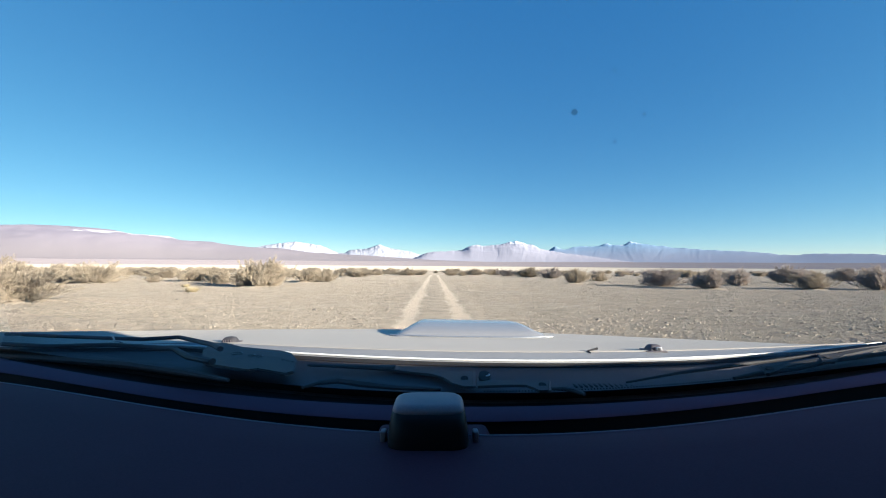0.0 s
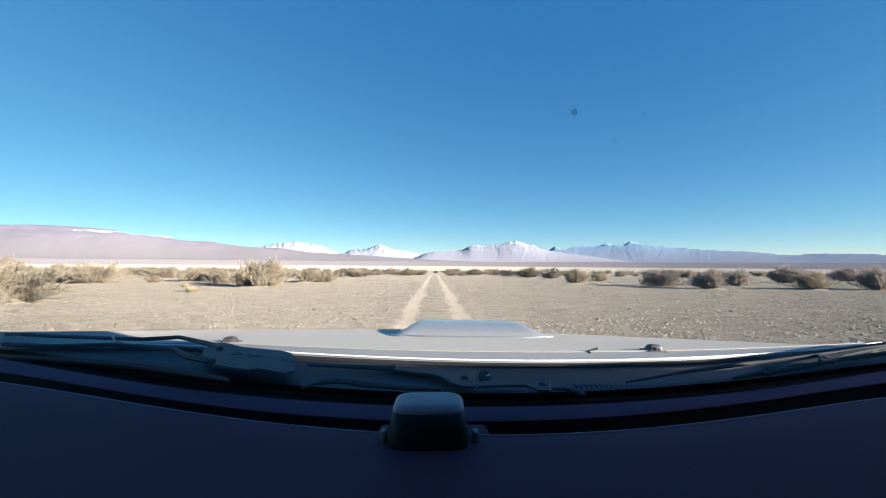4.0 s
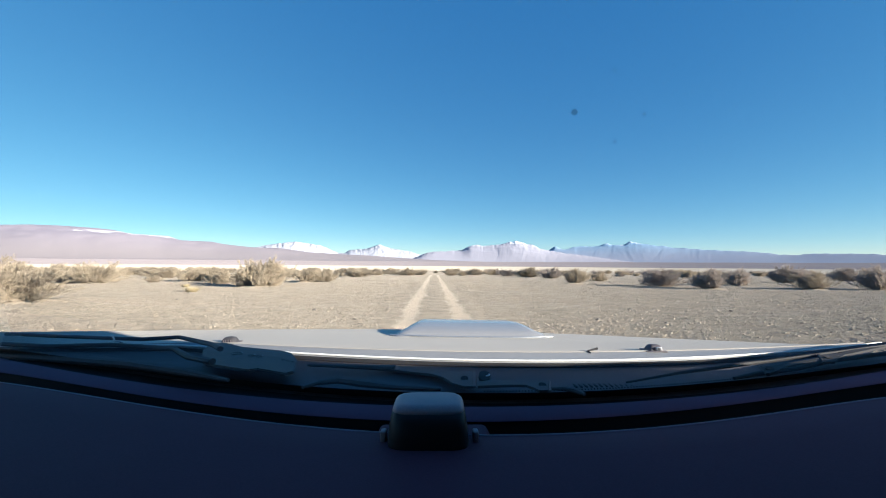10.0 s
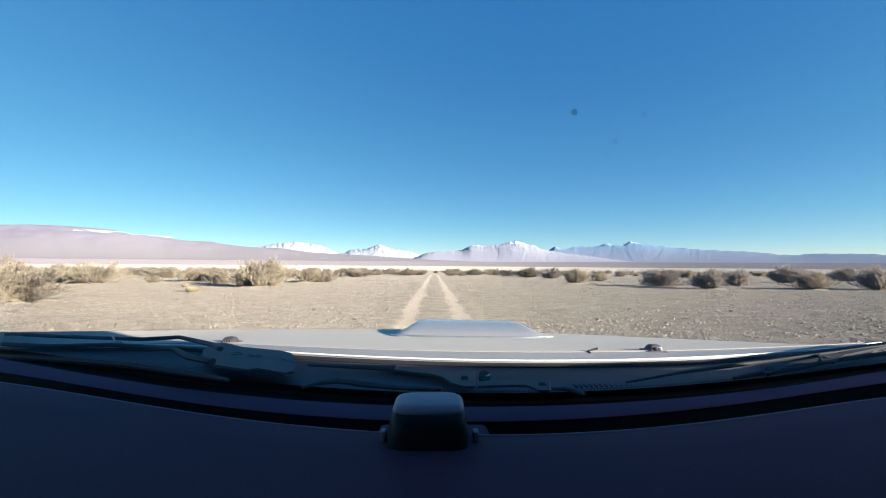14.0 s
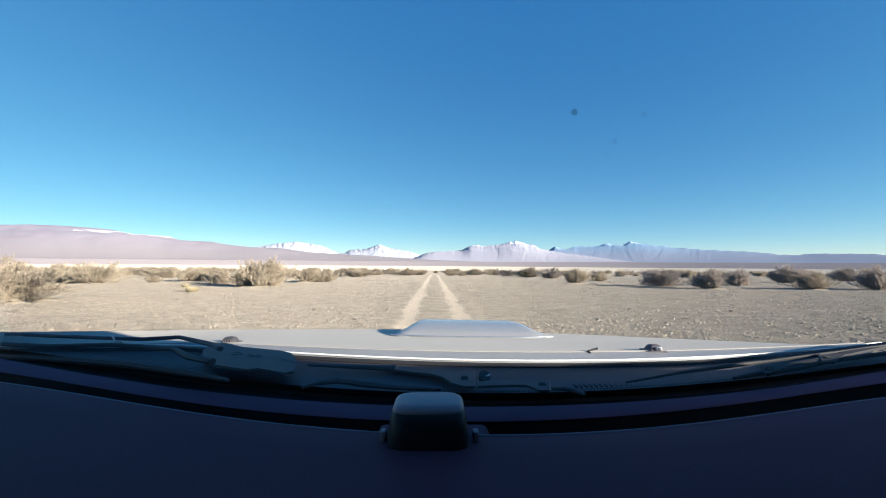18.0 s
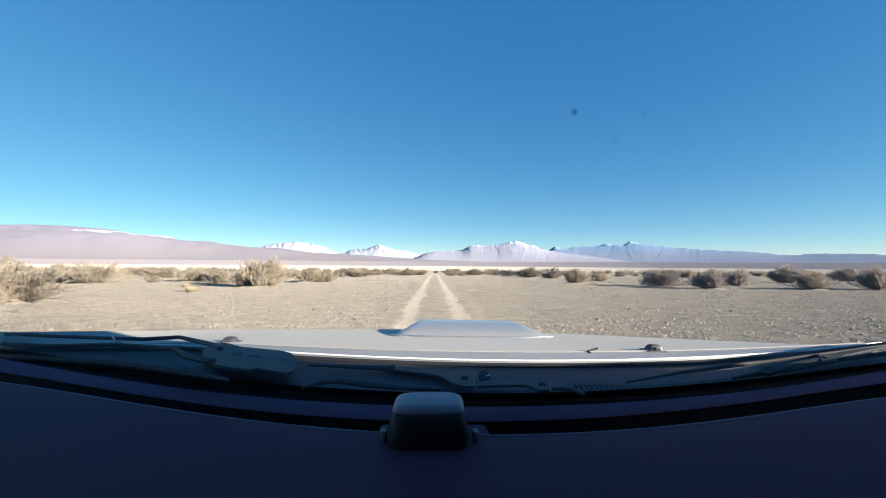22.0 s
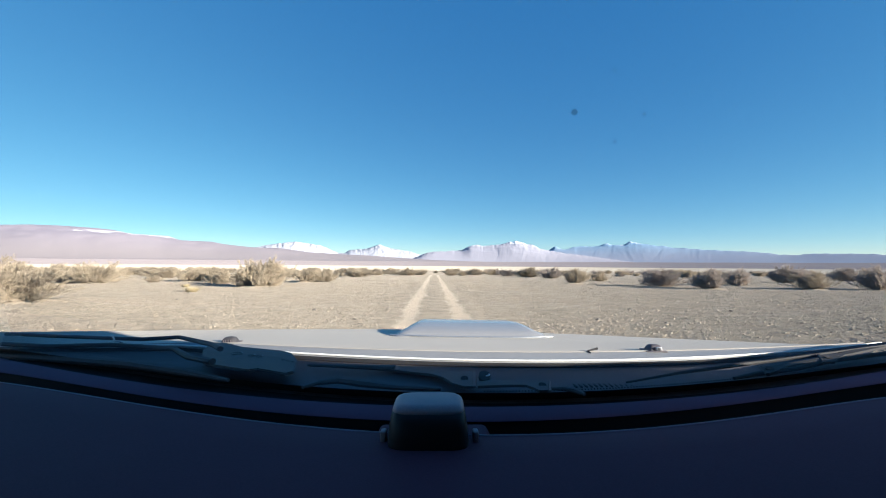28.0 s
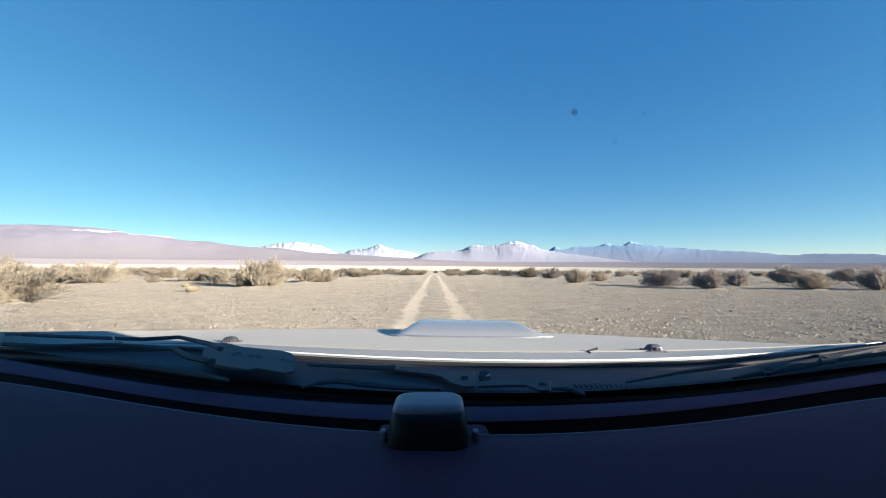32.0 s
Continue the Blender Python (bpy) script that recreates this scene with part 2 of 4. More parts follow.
# ---- mesh tools ----
def part(name, bm, mat, parent, label="", smooth=True):
    me = bpy.data.meshes.new(name)
    bmesh.ops.recalc_face_normals(bm, faces=bm.faces[:])
    bm.to_mesh(me)
    bm.free()
    return part_mesh(name, me, mat, parent, label, smooth)


def part_mesh(name, me, mat, parent, label="", smooth=False):
    me.materials.clear()
    me.materials.append(mat)
    if smooth:
        me.shade_smooth()
        me.set_sharp_from_angle(angle=radians(38))
    ob = new(name, me)
    ob.parent = parent
    if label:
        tagged(ob, label)
    return ob


def mesh_of(name, verts, faces):
    me = bpy.data.meshes.new(name)
    me.from_pydata([tuple(v) for v in verts], [], [tuple(f) for f in faces])
    me.update()
    return me


def thing(name, label, category, group="", kind="", at=(0, 0, 0)):
    e = tagged(new(name), label, category, group, kind)
    e.location = at
    return e


def poly(c, x):
    return sum(k * x ** i for i, k in enumerate(c))


def loft(lines, thick=0.0):
    """A skin over lines of equally many points; thick: folded back below by that much in z."""
    bm = bmesh.new()
    rows = [[bm.verts.new(p) for p in line] for line in lines]
    for a, b in zip(rows, rows[1:]):
        for i in range(len(a) - 1):
            bm.faces.new((a[i], a[i + 1], b[i + 1], b[i]))
    if thick:
        bmesh.ops.recalc_face_normals(bm, faces=bm.faces[:])
        bmesh.ops.solidify(bm, geom=bm.faces[:], thickness=thick)
    return bm


def tube(points, radii, sides=8, flat=1.0):
    """A round or flattened rod along points."""
    bm = bmesh.new()
    rings = []
    pts = [Vector(p) for p in points]
    for i, p in enumerate(pts):
        d = (pts[min(i + 1, len(pts) - 1)] - pts[max(i - 1, 0)]).normalized()
        s = d.cross(Vector((0, 0, 1))).normalized()
        u = s.cross(d)
        r = radii[i] if isinstance(radii, (list, tuple)) else radii
        rings.append([bm.verts.new(p + s * math.cos(a) * r + u * math.sin(a) * r * flat)
                      for a in (2 * math.pi * k / sides for k in range(sides))])
    for a, b in zip(rings, rings[1:]):
        for k in range(sides):
            bm.faces.new((a[k], a[(k + 1) % sides], b[(k + 1) % sides], b[k]))
    bm.faces.new(rings[0])
    bm.faces.new(rings[-1])
    return bm


def block(size, at=(0, 0, 0), bevel=0.0, taper=1.0, turn=0.0, segments=3):
    """A bevelled block; taper narrows its top."""
    bm = bmesh.new()
    bmesh.ops.create_cube(bm, size=1)
    for v in bm.verts:
        k = taper if v.co.z > 0 else 1
        v.co = Vector((v.co.x * size[0] * k, v.co.y * size[1] * k, v.co.z * size[2]))
    if bevel:
        bmesh.ops.bevel(bm, geom=bm.edges[:], offset=bevel, segments=segments, affect="EDGES", profile=0.5)
    bmesh.ops.transform(bm, matrix=Matrix.Translation(at) @ Matrix.Rotation(turn, 4, "Z"), verts=bm.verts[:])
    return bm


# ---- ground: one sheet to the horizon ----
def ground_height(x, y):
    r = math.hypot(x, y)
    z = -0.0065 * x
    if r < 160:
        z += 0.022 * noise.noise((x * 0.25, y * 0.25, 0)) * min(1, r / 20) * max(0, 1 - r / 160)
    # a gentle fall towards the salt flat, and a long rise beyond it
    z -= 0.012 * (min(max(y, 10), 130) - 10) + 0.0024 * (min(max(y, 130), 620) - 130)
    if r > 640:
        z += (r - 640) * 0.0085 * (1 + 0.10 * noise.noise((x * 0.002, y * 0.002, 4)))
    return z


def build_ground():
    rad = [0.0] + [3 * (4900 / 3) ** (i / 110) for i in range(111)]
    n = 300
    verts, faces = [(0, 0, 0)], []
    for r in rad[1:]:
        for k in range(n):
            a = 2 * math.pi * k / n
            x, y = r * math.sin(a), r * math.cos(a)
            verts.append((x, y, ground_height(x, y)))
    for k in range(n):
        faces.append((0, 1 + (k + 1) % n, 1 + k))
    for i in range(len(rad) - 2):
        for k in range(n):
            a, b = 1 + i * n + k, 1 + i * n + (k + 1) % n
            faces.append((a, b, b + n, a + n))
    ob = part_mesh("ground", mesh_of("ground", verts, faces), M_GROUND, None, "", True)
    tagged(ob, "stony grey-brown desert plain with a pale salt flat beyond", "ground", kind="structure")


build_ground()


def track_x(y):
    """Middle of the wheel track: straight ahead, then bending to the right."""
    return 0.05 - 0.022 * y + (0.0021 * (y - 80) ** 2 if y > 80 else 0)


def build_track():
    """One strip with two worn ruts, a low crown between them and ragged shoulders that run out into the gravel."""
    ys = [-30 + i for i in range(32)] + [2 + 0.0115 * i + 0.000118 * i * i for i in range(1, 1000)]
    us = [-1.62, -1.45, -1.25, -1.1, -0.95, -0.85, -0.72, -0.6, -0.48, -0.34, -0.15, 0.0, 0.15, 0.34, 0.48, 0.6, 0.72, 0.85, 0.95, 1.1, 1.25, 1.45, 1.62]
    verts, faces, across_track = [], [], []
    n = len(us)
    for i, y in enumerate(ys):
        c = track_x(y)
        for u in us:
            x = c + u + 0.07 * noise.noise((u * 0.3, y * 0.30, 2))
            worn = math.exp(-((abs(u) - 0.78) / 0.22) ** 2)
            berm = math.exp(-((abs(u) - 1.12) / 0.13) ** 2) + 0.8 * math.exp(-(u / 0.3) ** 2)
            edge = 0.004 if abs(u) < 1.6 else -0.006
            verts.append((x, y, ground_height(x, y) + edge + 0.010 - 0.009 * worn + 0.002 * berm + 0.005 * noise.noise((x * 3.5, y * 1.6, 1))
                          + 0.003 * noise.noise((x * 11, y * 5, 6)) - 0.010 * max(0, (abs(u) - 0.9) / 0.72)))
            across_track.append(u)
        if i:
            for j in range(n - 1):
                a = (i - 1) * n + j
                faces.append((a, a + 1, a + n + 1, a + n))
    me = mesh_of("dirt_track", verts, faces)
    me.attributes.new("across_track", "FLOAT", "POINT").data.foreach_set("value", across_track)
    ob = part_mesh("dirt_track", me, M_RUT, None, "", True)
    tagged(ob, "two pale sandy wheel ruts worn into the gravel plain", "track", kind="structure")


build_track()


# ---- mountains ----
def mountain_range(name, label, mat, profile, dist, depth, rough, seed, steps=420, rows=60, grain=0.0035, jag=0.0, gully=0.0, spurs=1.0):
    """Ridged terrain whose crest line follows bearings and heights (degrees, degrees above the horizon); gully: depth of the ravines that run down its face."""
    az = np.linspace(profile[0][0], profile[-1][0], steps + 1)
    top = np.interp(az, [p[0] for p in profile], [p[1] for p in profile])
    def eased(line, half):
        bell = np.hanning(2 * half + 1)
        return np.convolve(np.pad(line, half, mode="edge"), bell / bell.sum(), mode="valid")

    crest = eased(top, 4)
    top = eased(top, steps // 14)
    v = np.linspace(0, 1, rows + 1)
    rad = dist + depth * v
    x = np.outer(rad, np.sin(np.radians(az)))
    y = np.outer(rad, np.cos(np.radians(az)))
    rise = np.where(v < 0.8, np.sin(np.minimum(v / 0.8, 1) * math.pi / 2) ** 1.5, 1 - 0.8 * (v - 0.8) / 0.2)
    want = np.tan(np.radians(top)) * (dist + depth * 0.8) + 1.5
    bumps = np.zeros_like(x)
    for j in range(rows + 1):
        for i in range(steps + 1):
            p = Vector((x[j, i] * grain, y[j, i] * grain, seed))
            bumps[j, i] = noise.ridged_multi_fractal(p, 0.9, 2.1, 6, 1.0, 2.0) * 0.5 - 0.55
    z = want[None, :] * rise[:, None] * (1 + rough * bumps * np.clip(0.3 + 0.9 * v, 0, 1)[:, None])
    # bring the skyline to the wanted height, by a factor that varies slowly along the range
    seen = np.max((z - 1.5) / rad[:, None], axis=0)
    factor = np.tan(np.radians(top)) / np.maximum(seen, 1e-4)
    width = 21
    factor = np.convolve(np.pad(factor, width // 2, mode="edge"), np.ones(width) / width, mode="valid")
    z = 1.5 + (z - 1.5) * factor[None, :]
    # the crest line itself departs from the body of the range only near the top
    z = z + ((np.tan(np.radians(crest)) - np.tan(np.radians(top))) * (dist + depth * 0.8))[None, :] * np.exp(-((v - 0.8) / 0.13) ** 2)[:, None]
    # small summits and notches along the crest
    crags = np.array([[noise.fractal(Vector((x[j, i] * 0.011, y[j, i] * 0.006, seed)), 0.8, 2.1, 5) for i in range(steps + 1)] for j in range(rows + 1)])
    z = z + np.tan(radians(jag)) * dist * crags * np.exp(-((v - 0.78) / 0.16) ** 2)[:, None] * np.clip(top / 2, 0, 1)[None, :]
    notch = eased(np.array([noise.fractal(Vector((a * 2.2, seed, 0)), 0.8, 2.1, 4) for a in az]), 2) * jag * 1.2
    for _ in range(4):
        seen = np.max((z - 1.5) / rad[:, None], axis=0)
        lack = eased(np.tan(np.radians(crest + notch)) - seen, 5)
        z = z + (lack * (dist + depth * 0.8))[None, :] * np.exp(-((v - 0.8) / 0.2) ** 2)[:, None]
    # ravines wander down the face between forking spurs; snow lies in them
    hollow = np.zeros_like(x)
    if gully:
        for j in range(rows + 1):
            for i in range(steps + 1):
                bend = 0.8 * noise.noise((az[i] * 0.9 * spurs, v[j] * 2.2, seed)) + 0.25 * noise.noise((az[i] * 3.1 * spurs, v[j] * 6, seed))
                hollow[j, i] = (abs(noise.noise((az[i] * 1.1 * spurs + bend, v[j] * 0.8, seed + 9))) + 0.55 * abs(noise.noise((az[i] * 2.7 * spurs + 2 * bend, v[j] * 1.6, seed + 17)))
                                + 0.3 * abs(noise.noise((az[i] * 6.5 * spurs + 3 * bend, v[j] * 3.5, seed + 23))))
        hollow = 0.42 - hollow
        z = z - gully * hollow * (want * np.sin(np.clip(v / 0.8, 0, 1) * math.pi * 0.92)[:, None] ** 0.8)
        for _ in range(3):
            seen = np.max((z - 1.5) / rad[:, None], axis=0)
            lack = eased(np.tan(np.radians(crest + notch)) - seen, 4)
            z = z + (lack * (dist + depth * 0.8))[None, :] * np.exp(-((v - 0.8) / 0.2) ** 2)[:, None]
    base = np.array([[ground_height(x[j, i], y[j, i]) for i in range(steps + 1)] for j in range(rows + 1)])
    blend = np.clip(v / 0.15, 0, 1)[:, None]
    z = np.where(blend < 1, base * (1 - blend) + np.maximum(z, base) * blend - 4 * (1 - blend) ** 4, z)
    verts = np.stack((x, y, z), -1).reshape(-1, 3)
    n = steps + 1
    faces = [(j * n + i, j * n + i + 1, (j + 1) * n + i + 1, (j + 1) * n + i) for j in range(rows) for i in range(steps)]
    me = mesh_of(name, verts.tolist(), faces)
    me.attributes.new("hollow", "FLOAT", "POINT").data.foreach_set("value", hollow.reshape(-1).tolist())
    ob = part_mesh(name, me, mat, None, "", True)
    tagged(ob, label, "mountain range", kind="structure")


# slope lightened towards lavender, which puts some haze into its colour
M_MAUVE = mountain_material("mauve_slope", (0.30, 0.27, 0.315), (0.255, 0.23, 0.275), 420, 460, 0.003, ragged=300, foot=(0.295, 0.258, 0.266), patch=((-2040, 2790, 190), (260, 300, 22)))
# rock paled because haze is put into the colour here
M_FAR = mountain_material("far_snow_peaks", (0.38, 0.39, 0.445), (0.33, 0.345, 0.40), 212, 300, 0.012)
# lilac paleness of the massif is haze put into its rock colour
M_MASSIF = mountain_material("lilac_massif", (0.33, 0.332, 0.395), (0.28, 0.29, 0.355), 166, 190, 0.009, 64, (0.275, 0.272, 0.325), dusty=0.6)
# its blue is distance haze put into the rock colour
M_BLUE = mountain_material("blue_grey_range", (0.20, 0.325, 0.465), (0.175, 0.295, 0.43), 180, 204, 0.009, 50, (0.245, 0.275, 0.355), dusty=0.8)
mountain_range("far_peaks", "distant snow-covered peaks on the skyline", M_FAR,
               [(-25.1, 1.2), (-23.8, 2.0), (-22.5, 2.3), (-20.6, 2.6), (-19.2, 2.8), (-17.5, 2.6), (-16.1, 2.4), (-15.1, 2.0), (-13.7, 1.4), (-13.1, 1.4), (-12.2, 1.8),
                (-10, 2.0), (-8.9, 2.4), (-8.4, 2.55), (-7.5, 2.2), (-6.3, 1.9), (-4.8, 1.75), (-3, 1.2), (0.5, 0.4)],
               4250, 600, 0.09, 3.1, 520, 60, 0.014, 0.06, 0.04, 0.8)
mountain_range("pale_massif", "pale lilac mountain massif with snow on its summits", M_MASSIF,
               [(-5.2, 0.2), (-3.7, 0.85), (-2.6, 1.3), (-1.4, 1.6), (0.5, 1.67), (2.4, 1.8), (3.5, 2.3), (4.5, 2.55), (5.4, 2.35), (7.6, 2.55), (8.7, 2.85), (9.7, 3.0), (10.3, 2.9),
                (10.9, 2.6), (12, 2.45), (12.7, 2.0), (13.8, 1.75), (14.7, 1.6), (15.8, 1.35), (17.7, 1.1), (20, 0.8), (22, 0.5), (25, 0.1)],
               3000, 1000, 0.08, 8.4, 520, 90, 0.0085, 0.06, 0.017, 0.7)
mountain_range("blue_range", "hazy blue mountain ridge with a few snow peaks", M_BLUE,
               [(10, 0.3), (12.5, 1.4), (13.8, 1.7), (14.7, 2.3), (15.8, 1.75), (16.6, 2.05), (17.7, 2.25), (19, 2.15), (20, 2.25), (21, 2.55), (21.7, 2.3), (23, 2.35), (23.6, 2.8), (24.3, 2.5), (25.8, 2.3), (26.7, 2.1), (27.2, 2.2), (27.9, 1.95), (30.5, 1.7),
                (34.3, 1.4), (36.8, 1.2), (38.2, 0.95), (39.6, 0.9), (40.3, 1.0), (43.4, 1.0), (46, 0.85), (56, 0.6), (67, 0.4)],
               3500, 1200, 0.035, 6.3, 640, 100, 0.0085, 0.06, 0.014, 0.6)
mountain_range("mauve_range", "broad mauve mountain slope with pale patches", M_MAUVE,
               [(-75, 3.2), (-54, 3.5), (-46, 3.63), (-44.2, 3.78), (-42.2, 3.82), (-39.6, 3.74), (-37.7, 3.6), (-36.2, 3.25), (-32.6, 3.13), (-31.8, 2.7), (-29.9, 2.63), (-28.4, 2.6),
                (-26.9, 2.3), (-23.8, 2.0), (-20.9, 1.97), (-17.2, 1.45), (-13.7, 1.25), (-10, 1.1), (-6.3, 0.83), (-2.6, 0.6), (5, 0.35)],
               2300, 1700, 0.14, 5.7, 420, 60, 0.0022, 0.0, 0.006, 0.5)


# ---- shrubs ----
def shrub_mesh(seed, stems, needles, fine, lobes, lean=1.0):
    """Branch and needle meshes of a brushy desert shrub, 1 m high and 1 m in radius: stems fan out of a few crowns and end in upright brushes of fine needles."""
    rs = np.random.RandomState(seed)
    crowns = [(rs.normal(0, 0.20), rs.normal(0, 0.20), rs.uniform(0.62, 1.0), rs.uniform(0, 6.28)) for _ in range(lobes)]
    tv, tf, twigs = [], [], []

    def rod(pts, r0, r1):
        base = len(tv)
        last = len(pts) - 1
        for i, p in enumerate(pts):
            r = r0 + (r1 - r0) * i / last
            for k in range(3):
                a = 2.094 * k + seed
                tv.append((p[0] + math.cos(a) * r, p[1] + math.sin(a) * r, p[2] + 0.4 * r * math.sin(2 * a)))
        for i in range(last):
            for k in range(3):
                a, b = base + i * 3 + k, base + i * 3 + (k + 1) % 3
                tf.append((a, b, b + 3, a + 3))

    for i in range(stems):
        cx, cy, tall, phase = crowns[i % lobes]
        th = rs.uniform(0, 6.283)
        q = rs.uniform(0.02, 1.0) ** 0.75 * lean
        reach = (0.62 + 0.16 * math.sin(3 * th + phase) + 0.10 * math.sin(5 * th - phase)) * rs.uniform(0.7, 1.1)
        end = np.array((cx * 1.6 + math.cos(th) * reach * q, cy * 1.6 + math.sin(th) * reach * q, tall * (1 - 0.68 * q ** 2.2) * rs.uniform(0.78, 1.03)))
        start = np.array((cx * 0.5 + rs.normal(0, 0.05), cy * 0.5 + rs.normal(0, 0.05), -0.06))
        # stems leave low and turn up towards their ends
        mid = start * 0.5 + end * 0.5 + np.array((math.cos(th) * 0.10 * q, math.sin(th) * 0.10 * q, -0.09 * q)) + rs.normal(0, 0.03, 3)
        pts = [start * (1 - t) ** 2 + 2 * mid * t * (1 - t) + end * t ** 2 + rs.normal(0, 0.008, 3) for t in (0, 0.25, 0.5, 0.75, 1)]
        rod(pts, rs.uniform(0.010, 0.019), 0.004)
        for _ in range(5):
            t = rs.uniform(0.3, 1.0)
            o = start * (1 - t) ** 2 + 2 * mid * t * (1 - t) + end * t ** 2
            out = np.array((o[0], o[1], 0)) * 0.22
            d = out + rs.normal(0, 0.075, 3) + np.array((0, 0, rs.uniform(0.06, 0.20)))
            if o[2] + d[2] < 0.02:
                continue
            bend = o + d * 0.5 + rs.normal(0, 0.014, 3)
            rod([o, bend, o + d], 0.0055, 0.002)
            twigs.append((o, d))
    o, d = np.array([t[0] for t in twigs]), np.array([t[1] for t in twigs])
    k = rs.randint(len(twigs), size=needles)
    p = o[k] + d[k] * rs.uniform(0.1, 1.15, (needles, 1)) + rs.normal(0, 0.022, (needles, 3))
    way = d[k] / np.linalg.norm(d[k], axis=1, keepdims=True) + rs.normal(0, 0.38, (needles, 3)) + np.array((0, 0, 0.35))
    way /= np.linalg.norm(way, axis=1, keepdims=True)
    side = np.cross(way, rs.normal(0, 1, (needles, 3)))
    side /= np.linalg.norm(side, axis=1, keepdims=True)
    long, wide = fine * rs.uniform(0.7, 1.7, (needles, 1)), fine * rs.uniform(0.07, 0.15, (needles, 1))
    ok = p[:, 2] > 0.02
    v = np.stack((p - side * wide, p + side * wide, p + way * long), 1)[ok].reshape(-1, 3)
    f = np.arange(len(v)).reshape(-1, 3)
    return mesh_of("branches", tv, tf), mesh_of("needles", v.tolist(), f.tolist())


SHRUB = "desert shrubs"
NEAR = [shrub_mesh(s, 150, 42000, 0.044, n, q) for s, n, q in ((11, 5, 1.0), (12, 7, 1.05), (13, 4, 0.9), (14, 6, 1.0), (15, 3, 0.85))]
FAR = [shrub_mesh(s, 70, 12000, 0.075, n) for s, n in ((21, 4), (22, 5), (23, 6))]
MASTERS = {}


def plant(pool, k, x, y, wide, high, turn, grey):
    """One shrub on the ground; alike ones share their meshes."""
    key = (id(pool), k % len(pool), grey)
    if key not in MASTERS:
        e = thing("shrub", SHADED if grey else PALE, "shrub", SHRUB)
        branches, needles = pool[k % len(pool)]
        part_mesh("branches", branches if not branches.users else branches.copy(), M_TWIG, e)
        part_mesh("needles", needles if not needles.users else needles.copy(), M_LEAF_SHADED if grey else M_LEAF, e)
        MASTERS[key] = e
    else:
        e = copy_thing(MASTERS[key], Matrix.Identity(4))
    e.matrix_basis = Matrix.Translation((x, y, ground_height(x, y) - 0.02)) @ Matrix.Rotation(turn, 4, "Z") @ Matrix.Diagonal((wide / 2 / 0.85, wide / 2 / 0.85, high / 0.98, 1))


PALE = "dry straw-coloured desert shrub on the gravel plain"
SHADED = "desert shrub toned grey-brown as in shade, casting a long shadow on gravel"
# bearing as x/y, distance, width, height, grey (needles toned for the shaded side)
for k, (u, d, w, h, grey) in enumerate((
        (-1.015, 17.0, 4.2, 1.55, 0), (-1.13, 15.0, 3.0, 1.3, 0), (-0.875, 37, 2.9, 1.4, 0), (-0.812, 36, 4.4, 1.65, 0), (-0.91, 68, 5.2, 1.7, 0), (-0.70, 73, 4.8, 1.2, 0), (-0.68, 38.5, 1.5, 0.65, 0), (-0.645, 55, 4.2, 1.2, 0),
        (-0.58, 42.5, 3.0, 1.3, 0), (-0.535, 41, 2.4, 1.25, 0), (-0.513, 36, 2.1, 1.1, 0), (-0.432, 31, 3.6, 2.05, 0), (-0.405, 32, 2.6, 1.6, 0), (-0.452, 31.5, 2.2, 1.4, 0), (-0.322, 41, 3.0, 1.3, 0), (-0.275, 43, 2.8, 1.25, 0),
        (-0.227, 75, 5.2, 1.5, 0), (-0.19, 89, 5.6, 1.5, 0), (-0.058, 94, 4.6, 1.1, 0), (0.015, 89, 3.6, 1.05, 0), (0.063, 99, 4.2, 1.15, 0),
        (0.146, 86, 4.0, 1.35, 1), (0.203, 76, 5.4, 1.7, 0), (0.256, 67, 3.7, 1.6, 1), (0.304, 43, 2.7, 1.4, 0), (0.366, 52, 2.3, 1.2, 0), (0.495, 37, 3.8, 1.5, 1), (0.627, 32, 2.7, 1.45, 1), (0.69, 40, 2.7, 1.5, 1),
        (0.792, 52, 4.6, 1.9, 1), (0.864, 32, 2.4, 1.3, 0), (0.933, 61, 5.0, 1.9, 1), (1.022, 32, 3.0, 1.7, 1), (0.984, 106, 9.0, 2.2, 1))):
    plant(NEAR, k, u * d, d, w, h, k * 2.399, bool(grey))
rnd = random.Random(5)
for k in range(230):
    u = rnd.uniform(-1.25, 1.25)
    d = rnd.uniform(62, 150) if u < 0 else rnd.uniform(80, 165)
    if abs(u * d - track_x(d)) < 3.5 and d < 140:
        continue
    w = rnd.uniform(1.6, 4.6)
    plant(FAR, k, u * d, d, w, min(1.5, w * rnd.uniform(0.30, 0.45)), rnd.uniform(0, 6.28), u > 0.1 and rnd.random() < 0.6)
for k in range(40):
    a, d = rnd.uniform(1.1, 5.18), rnd.uniform(14, 70)
    w = rnd.uniform(1.5, 3.4)
    plant(FAR, k, math.sin(a) * d, math.cos(a) * d, w, w * 0.42, rnd.uniform(0, 6.28), False)


